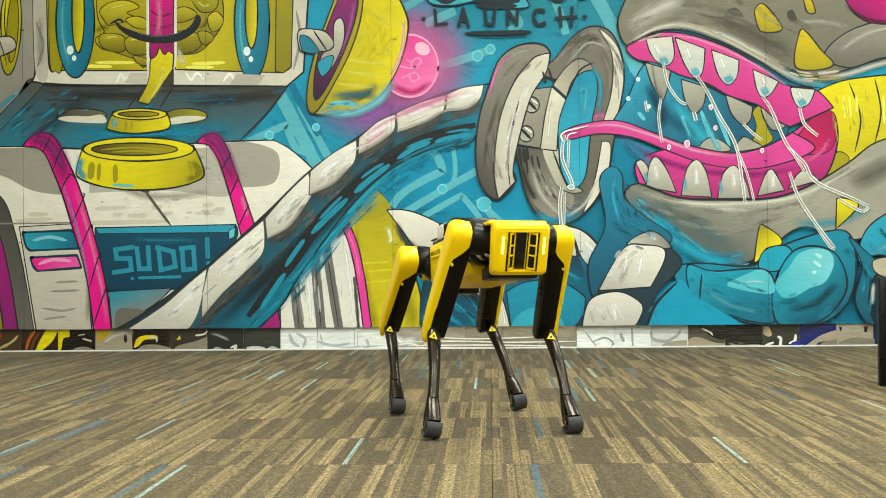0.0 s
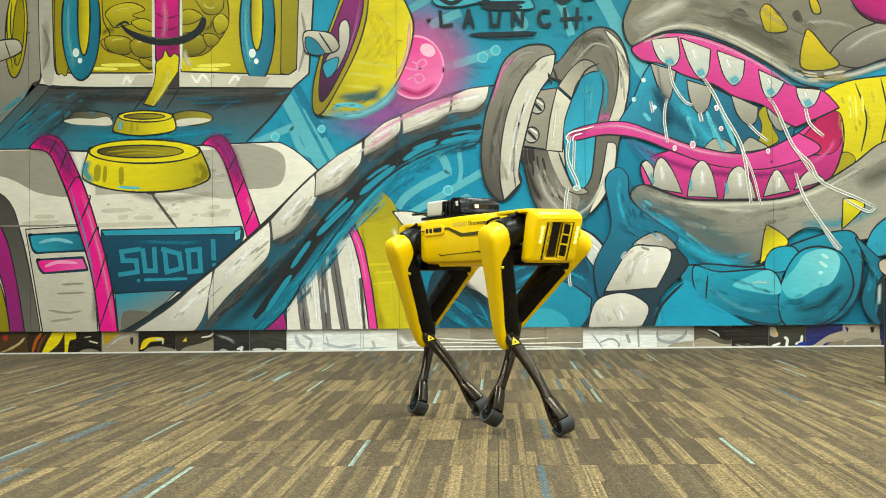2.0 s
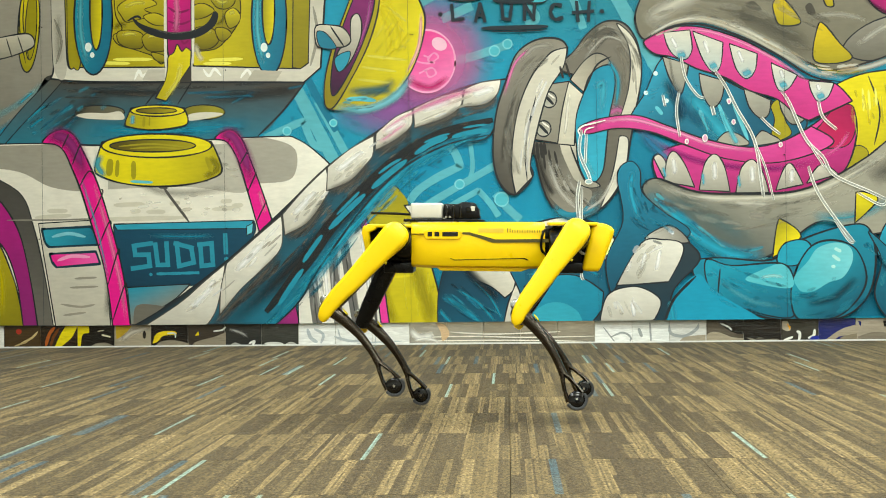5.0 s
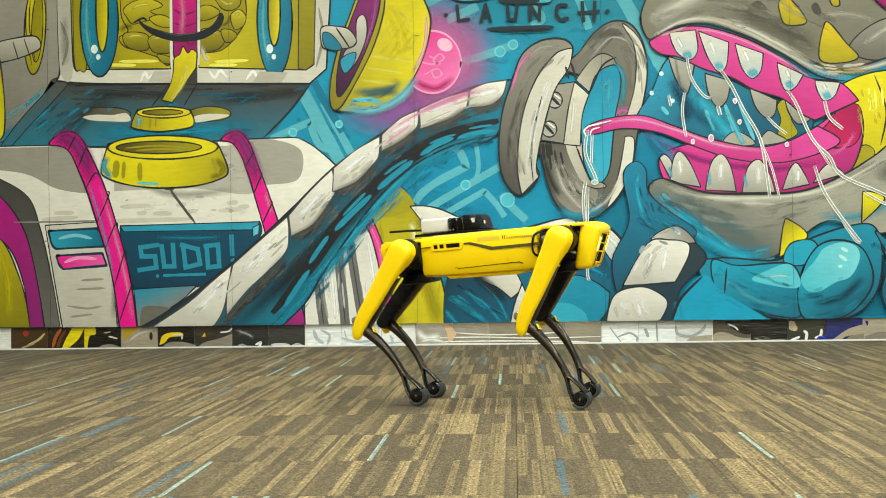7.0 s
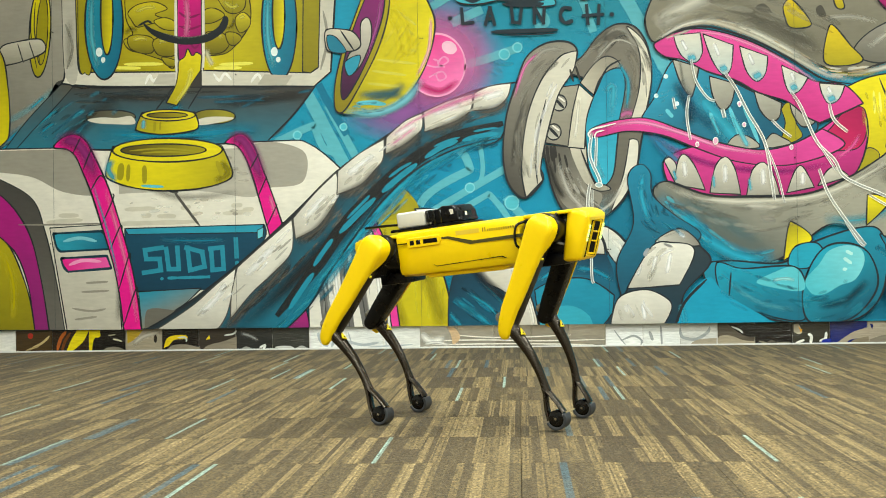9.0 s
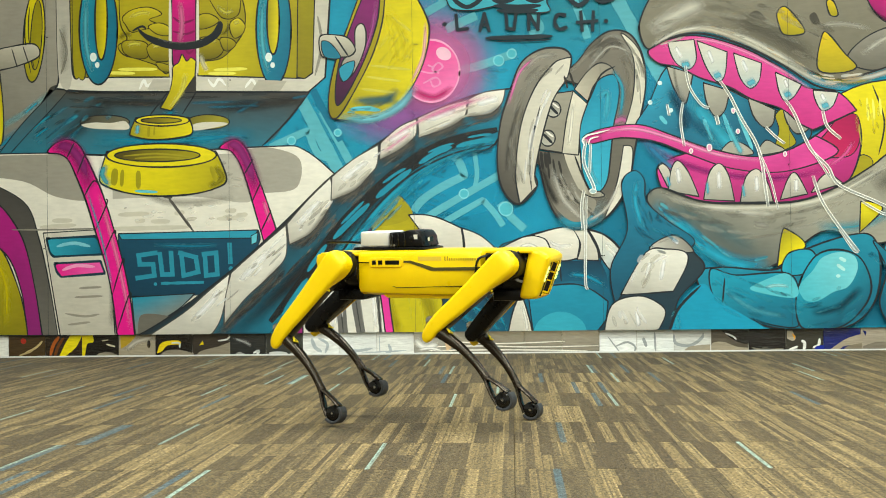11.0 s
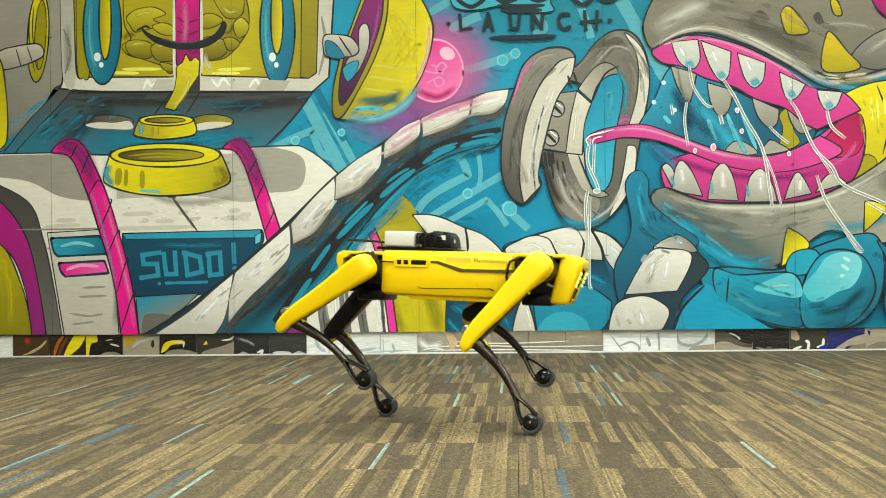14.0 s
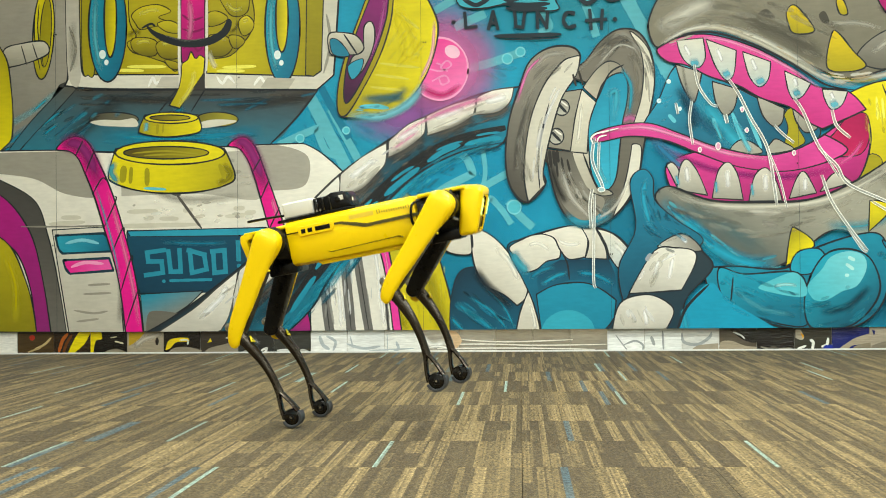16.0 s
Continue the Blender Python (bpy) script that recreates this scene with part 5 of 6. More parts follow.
def leg_cover(s):
    """Outer leg cover: a hood over the hip that runs down into a long flat-sided shell; s: the side it faces."""
    z = [0.0455, 0.0435, 0.0385, 0.030, 0.018, 0.002, -0.018, -0.036, -0.052, -0.066, -0.085, -0.13, -0.20, -0.27, -0.315, -0.340, -0.354, -0.362, -0.366]
    half = np.interp(z[::-1], [-0.366, -0.362, -0.354, -0.340, -0.315, -0.27, -0.13, -0.06, -0.01, 0.002, 0.018, 0.030, 0.0385, 0.0435, 0.0455],
                     [0.008, 0.0135, 0.0185, 0.0225, 0.0245, 0.0280, 0.0345, 0.0400, 0.0435, 0.0440, 0.0415, 0.0355, 0.0270, 0.0175, 0.010])[::-1]
    outer = np.interp(z[::-1], [-0.366, -0.354, -0.32, -0.1, 0.002, 0.018, 0.030, 0.0385, 0.0435, 0.0455], [0.024, 0.029, 0.032, 0.034, 0.036, 0.035, 0.032, 0.027, 0.020, 0.014])[::-1]
    inner = np.interp(z[::-1], [-0.366, -0.085, -0.066, -0.036, -0.018, 0.030, 0.0435, 0.0455], [0.014, 0.014, 0.009, -0.018, -0.028, -0.028, -0.024, -0.018])[::-1]
    sections = []
    for k, w, o, n in zip(z, half, outer, inner):
        d = min(0.016, (o - n) * 0.7)
        arc = [(w - d * 0.9 * (1 - math.cos(a)), o - d * (1 - math.sin(a))) for a in np.linspace(0, math.pi / 2, 5)]
        ring = [(w, n)] + arc + [(-x, y) for x, y in arc[::-1]] + [(-w, n)]
        bend = float(np.interp(k, [-0.366, -0.35, -0.32, -0.29, -0.2], [0.011, 0.007, 0.001, -0.003, 0.0]))
        sections.append([(float(x) + bend, float(s * y), k) for x, y in ring])
    return loft(sections)


def robot_dog():
    dog = tagged(new("robot_dog"), "yellow and black four-legged robot carrying a sensor pack", "robot")
    # trunk
    shell = part("body_shell", loft([ring_section(-0.247, 0.100, -0.095, 0.053), ring_section(-0.20, 0.106, -0.098, 0.054),
                                     ring_section(0.0, 0.108, -0.101, 0.055), ring_section(0.14, 0.106, -0.102, 0.055),
                                     ring_section(0.200, 0.102, -0.100, 0.054)], 0.004), YELLOW, dog, "glossy yellow body cover")
    part("chassis", box(-0.392, 0.345, -0.052, 0.052, -0.090, 0.042, 0.008), BLACK, dog, "black inner frame")
    for x in (-0.29, 0.28):
        part("underside_block", box(x - 0.05, x + 0.05, -0.075, 0.075, -0.117, -0.08, 0.006), BLACK, dog)
    part("belly_panel", prism([(-0.165, -0.095), (-0.15, -0.108), (0.12, -0.111), (0.155, -0.098)], -0.085, 0.085, 0.004), YELLOW, dog)
    for x0, x1, z in ((-0.395, -0.244, 0.048), (0.214, 0.375, 0.0545)):
        part("top_rail", prism([(x0, z - 0.012), (x1, z - 0.012), (x1, z), (x0, z)], -0.094, 0.094, 0.004), YELLOW, dog)
    part("tail_cap", prism([(-0.382, -0.06), (-0.398, -0.055), (-0.413, 0.02), (-0.408, 0.042), (-0.36, 0.048), (-0.366, 0.028), (-0.388, 0.02)],
                           -0.094, 0.094, 0.005), YELLOW, dog, "yellow rear cap")
    # head with its slanted face
    head = part("head", prism([(0.322, -0.108), (0.374, -0.112), (0.386, -0.103), (0.432, 0.018), (0.431, 0.034), (0.40, 0.051), (0.36, 0.054)],
                              -0.086, 0.086, 0.014, 3), YELLOW, dog, "yellow head block with slanted face")
    up = Vector((0.059, 0, 0.153)).normalized()
    face = Matrix.Translation((0.4105, 0, -0.0415)) @ Matrix((
        (up.z, 0, up.x, 0), (0, 1, 0, 0), (-up.x, 0, up.z, 0), (0, 0, 0, 1)))
    # the face is sunk in a wide V, so that each sensor column looks across to the other side
    wedge = prism([(0.02, -0.066), (0.02, 0.055), (-0.026, 0.055), (-0.026, -0.066)], -0.049, 0.049)
    for v in wedge.verts:
        if v.co.x < 0:
            v.co.y *= 0.017 / 0.049
    for v in wedge.verts:
        if v.co.x > 0:
            v.co.y *= 1.7
    cutter = part("cutter", wedge, GLOSS, head, at=face)
    cut = head.modifiers.new("recess", "BOOLEAN")
    cut.object, cut.operation, cut.solver = cutter, "DIFFERENCE", "EXACT"
    bpy.context.view_layer.update()
    shaped = bpy.data.meshes.new_from_object(head.evaluated_get(bpy.context.evaluated_depsgraph_get()))
    head.modifiers.clear()
    head.data = shaped
    bpy.data.objects.remove(cutter)
    part("camera_window", box(-0.029, -0.022, -0.0165, 0.0165, -0.064, 0.053, 0.002), GLOSS, head, "gloss black centre window", at=face)
    for s in (-1, 1):
        bm = None
        y0, y1 = -0.0145, 0.0145
        side = face @ pose(-0.0115, s * 0.0345, 0, 0, 0, -s * 40)
        for a in ((y0, y1, 0.046, 0.053), (y0, y1, -0.064, -0.057), (y0, y0 + 0.005, -0.058, 0.047), (y1 - 0.005, y1, -0.058, 0.047),
                  (y0, y1, 0.010, 0.015), (y0, y1, -0.021, -0.016)):
            bm = box(-0.004, 0.0055, *a, 0.0015, 1, bm=bm)
        part("sensor_frame", bm, YELLOW, head, at=side)
        bm = box(-0.005, 0.0012, -0.0185, 0.0185, -0.0655, 0.0545)
        for z0, z1 in ((0.015, 0.046), (-0.016, 0.010), (-0.057, -0.021)):
            bm = box(-0.003, 0.0028, y0 + 0.005, y1 - 0.005, z0, z1, 0.0, bm=bm)
        part("sensor_window", bm, GLOSS, head, "gloss black sensor windows", at=side)
        bm = None
        for i in range(4):
            bm = box(-0.003, 0.0032, s * 0.0655 - 0.0035, s * 0.0655 + 0.0035, -0.012 + i * 0.014, -0.001 + i * 0.014, 0.001, 1, bm=bm)
        part("status_light", bm, GLOW, head, "lit pale green status light", at=face)
    # both flanks
    for s in (-1, 1):
        a, c = (0.1075, 0.1115) if s > 0 else (-0.1115, -0.1075)
        bm = prism([(-0.196, -0.002), (-0.203, 0.008), (-0.203, 0.024), (-0.195, 0.031), (-0.086, 0.031), (-0.078, 0.024), (-0.078, 0.007), (-0.085, -0.002)], a, c, 0.0015, 1)
        part("vent_frame", bm, YELLOW, shell)
        bm = None
        q = 0.1095 * s
        for x0, x1 in ((-0.191, -0.176), (-0.168, -0.152), (-0.142, -0.090)):
            bm = box(x0, x1, q - 0.003, q + 0.003, 0.007, 0.022, 0.001, 1, bm=bm)
        part("vent_window", bm, GLOSS, shell, "gloss black side windows")
        a, c = (0.1055, 0.1092) if s > 0 else (-0.1092, -0.1055)
        part("side_stripe", prism([(-0.075, 0.014), (-0.055, 0.013), (0.025, -0.014), (0.212, -0.012), (0.212, -0.001), (0.035, -0.003),
                                   (-0.05, 0.021), (-0.075, 0.021)], a, c), INK, shell, "dark grey stripe", smooth=False)
        part("belly_seam", prism([(-0.118, -0.066), (-0.112, -0.066), (-0.104, -0.0725), (0.128, -0.0665), (0.142, -0.0725), (0.146, -0.0715), (0.131, -0.0645), (-0.103, -0.0705)], a, c), BLACK, shell, smooth=False)
        part("seam", prism([(-0.247, 0.013), (-0.203, 0.013), (-0.203, 0.0165), (-0.247, 0.0165)], a, c), BLACK, shell, smooth=False)
        bm = None
        for i in range(15):
            x = 0.074 + i * 0.0082
            bm = box(x, x + 0.0024, *sorted((s * 0.1055, s * 0.1081)), 0.020, 0.0345 if i in (0, 1) else 0.0285, bm=bm)
        part("maker_mark", bm, INK, shell, "row of thin dark printed marks", smooth=False)
        part("faded_mark", box(-0.022, 0.062, *sorted((s * 0.1055, s * 0.1081)), 0.020, 0.034), FAINT, shell, "faded printed bar", smooth=False)
        # cable loops over the hip gaps
        for x in (-0.335, 0.275):
            arc = [(x - 0.055 * math.cos(k), s * (0.088 + 0.035 * math.sin(k)), -0.05 + 0.1 * k / math.pi) for k in np.linspace(0.1, 3.0, 9)]
            part("cable", hose(smooth_line(arc, step=2), 0.0055), BLACK, dog, "black cable loop")
        for x in (-0.25, 0.22):
            part("hip_motor", drum((x + (-0.02 if x < 0 else 0.02), s * 0.07, -0.02), (1, 0, 0), 0.05, 0.05, 24, 0.006), BLACK, dog)
            part("motor_ring", drum((x + (-0.048 if x < 0 else 0.048), s * 0.07, -0.02), (1, 0, 0), 0.040, 0.008, 24, 0.002), STEEL, dog, "bare metal ring")
        part("hip_cable", hose(smooth_line([(0.345, s * 0.06, 0.022), (0.322, s * 0.086, 0.008), (0.312, s * 0.092, -0.018), (0.318, s * 0.086, -0.045), (0.342, s * 0.06, -0.055)], step=4),
                               [0.0046] * 17, 8), CABLE, dog, "grey cable loop")
        part("leg_cable", hose(smooth_line([(0.222, s * 0.085, 0.036), (0.196, s * 0.112, 0.026), (0.186, s * 0.116, -0.012), (0.190, s * 0.112, -0.042), (0.21, s * 0.09, -0.056)], step=4),
                               [0.0042] * 17, 8), BLACK, dog, "black cable loop")
    # pack on the back
    part("mount_plate", prism([(-0.275, 0.056), (0.0, 0.056), (0.0, 0.062), (-0.03, 0.066), (-0.27, 0.066)], -0.082, 0.082, 0.002), BLACK, dog, "black mounting plate")
    part("radio_box", box(-0.250, -0.142, -0.072, 0.072, 0.066, 0.119, 0.007, 3), PALE, dog, "pale grey radio box")
    case = part("sensor_case", prism([(-0.139, 0.066), (-0.012, 0.066), (-0.018, 0.080), (-0.020, 0.100), (-0.034, 0.120), (-0.075, 0.123), (-0.09, 0.115), (-0.139, 0.116)],
                                     -0.078, 0.078, 0.006), BLACK, dog, "black ribbed sensor case")
    part("plate_label", box(-0.0215, -0.0175, -0.03, 0.03, 0.082, 0.098), LIMB, case, "small grey label plate", smooth=False)
    part("plate_mark", box(-0.0178, -0.0168, -0.024, -0.008, 0.084, 0.096), PALE, case, smooth=False)
    for s in (-1, 1):
        for x in (-0.128, -0.105, -0.082):
            part("rib", box(x - 0.004, x + 0.004, s * 0.079 - 0.004, s * 0.079 + 0.004, 0.068, 0.112, 0.002, 1), GLOSS, case)
        part("lens", drum((-0.055, s * 0.078, 0.095), (0, 1, 0), 0.010, 0.006, 16, 0.001), GLOSS, case)
        part("case_label", box(-0.048, -0.034, s * 0.079 - 0.001, s * 0.079 + 0.001, 0.092, 0.108), PALE, case, "small pale label", smooth=False)
        for x in (-0.13, -0.118):
            part("screw", drum((x, s * 0.082, 0.072), (0, 1, 0), 0.004, 0.006, 10), STEEL, case)
    part("antenna", hose([(-0.25, -0.05, 0.080), (-0.30, -0.05, 0.083), (-0.385, -0.05, 0.085)], [0.004, 0.0045, 0.0045]), BLACK, dog, "black rod antenna")
    # legs
    legs = {}
    for n in LEG_NAMES:
        s = -1 if n[1] == "R" else 1
        f = 1 if n[0] == "F" else -1
        hip = part("hip", drum((0, s * 0.045, 0), (0, 1, 0), 0.050, 0.075, 28, 0.006), BLACK, dog, "black hip joint")
        bm = drum((-f * 0.035, 0, -0.005), (1, 0, 0), 0.044, 0.07, 24, 0.005)
        part("hip_axle", bm, BLACK, hip)
        part("hip_ring", drum((0, s * 0.076, 0), (0, 1, 0), 0.041, 0.012, 28, 0.002), STEEL, hip, "bare metal ring")
        lo, hi = sorted((-s * 0.041, s * 0.0165))
        thigh = part("upper_leg", prism(thigh_profile(0.0325, 0.025, 0.040, -0.352), lo, hi, 0.006), BLACK, dog, "black inner thigh")
        part("leg_shell", leg_cover(s), YELLOW, thigh, "yellow outer leg cover with a hooded top")
        part("shell_clip", box(0.030, 0.044, *sorted((s * 0.004, s * 0.012)), -0.088, -0.080, 0.002, 1), WARN, thigh, "small brass clip")
        part("knee_bolt", drum((-0.025, -s * 0.006, -0.308), (0, 1, 0), 0.016, 0.046, 20, 0.003), STEEL, thigh, "bare metal knee bolt")
        part("rib_panel", box(-0.024, 0.024, -s * 0.011 - 0.028, -s * 0.011 + 0.028, -0.300, -0.286, 0.003, 1), GLOSS, thigh)
        curve = [(-0.002, 0, 0.006), (0.008, 0, -0.03), (0.016, 0, -0.075), (0.021, 0, -0.13), (0.018, 0, -0.19), (0.009, 0, -0.245)]
        along = np.linspace(0, 1, 16)
        thick = [float(v) for v in np.interp(along, [0, 0.2, 0.45, 0.7, 0.9, 1], [0.024, 0.021, 0.0175, 0.0135, 0.0125, 0.0145])]
        broad = [float(v) for v in np.interp(along, [0, 0.12, 0.3, 0.6, 0.85, 1], [0.018, 0.0205, 0.0215, 0.0190, 0.0165, 0.0185])]
        shin = part("lower_leg", hose(smooth_line(curve, step=3), thick, 14, flat=[q / p for p, q in zip(thick, broad)]), LIMB, dog, "dark grey slim shin")
        bm = hose([(0.012, 0, -0.232), (-0.004, 0, -0.262), (-0.018, 0, -0.295), (-0.026, 0, -0.328)], [0.010, 0.0075, 0.0070, 0.0085], 12, flat=[1.8, 2.5, 2.9, 2.4])
        hose([(0.006, 0, -0.232), (0.017, 0, -0.262), (0.024, 0, -0.295), (0.027, 0, -0.328)], [0.010, 0.0070, 0.0065, 0.0085], 12, bm, flat=[1.8, 2.6, 3.0, 2.4])
        part("ankle_fork", bm, LIMB, shin)
        foot = part("foot", drum((0, 0, -SHIN), (0, 1, 0), 0.0275, 0.042, 28, 0.008), GLOSS, shin, "round gloss black foot")
        rim = [(0.0345 * math.cos(a), -SHIN - 0.001 + 0.0345 * math.sin(a)) for a in np.linspace(-math.pi - 0.12, 0.12, 17)]
        rim += [(0.0255 * math.cos(a), -SHIN - 0.001 + 0.0255 * math.sin(a)) for a in np.linspace(0.12, -math.pi - 0.12, 17)]
        part("sole", prism(rim, -0.0245, 0.0245, 0.002, 1), RUBBER, foot, "grey ribbed rubber sole")
        part("foot_hub", drum((0, 0, -SHIN - 0.002), (0, 1, 0), 0.010, 0.0450, 16, 0.002), BLACK, foot, "black hub")
        part("hub_bolt", drum((0, 0, -SHIN), (0, 1, 0), 0.004, 0.048, 10), STEEL, foot)
        tri = prism([(-0.014, -0.058), (0.014, -0.058), (0.0, -0.034)], -0.002, 0.002)
        lab = part("warning_label", tri, WARN, shin, "small yellow warning triangle", smooth=False, at=pose(0.0355, 0, 0, 0, 10, 90))
        part("warning_mark", drum((0, 0, -0.051), (0, 1, 0), 0.0035, 0.0052, 8), BLACK, lab, smooth=False)
        legs[n] = (hip, thigh, shin)
    return dog, legs


dog, dog_legs = robot_dog()


# ---- a black panel on the floor at the edge of the view ----
def display_panel():
    ob = tagged(new("display_panel"), "dark framed display panel standing on the carpet", "display")
    ob.location = (1.868, 5.27, 0)
    part("frame", box(-0.29, 0.29, -0.02, 0.02, 0.012, 0.46, 0.006), BLACK, ob, "matt black frame")
    part("screen", box(-0.268, 0.268, -0.0225, -0.018, 0.04, 0.435), GLOSS, ob, "unlit gloss black screen", smooth=False)
    for x in (-0.2, 0.2):
        part("foot", box(x - 0.025, x + 0.025, -0.14, 0.14, 0.0, 0.014, 0.003), BLACK, ob)


display_panel()


# ---- carpet tiles, half a metre square ----
def carpet_tiles():
    bm = box(-0.2492, 0.2492, -0.2492, 0.2492, -0.008, 0.0)
    me = mesh_of("carpet_tile", bm, CARPET)
    for i in range(-8, 8):
        for j in range(-3, 10):
            y = 3.14 + 0.5 * j
            if y > WALL - 0.2 or abs(i * 0.5 + 0.25) > 1.0 + 0.42 * max(y, 0.6) + 0.4:
                continue
            ob = new("carpet_tile", me)
            ob.parent = floor
            ob.location = (i * 0.5 + 0.25, y, 0)


carpet_tiles()


# ---- what moves ----
def leg_poses(n, a, h, k):
    """Poses of hip, thigh and shin in the robot's space from its three joint angles in degrees."""
    s = -1 if n[1] == "R" else 1
    f = 1 if n[0] == "F" else -1
    hip = pose(f * HIP_X, s * HIP_Y, 0, a)
    thigh = hip @ pose(0, s * OUT, 0, 0, h)
    shin = thigh @ pose(0, 0, -THIGH, 0, -h - k)
    return hip, thigh, shin


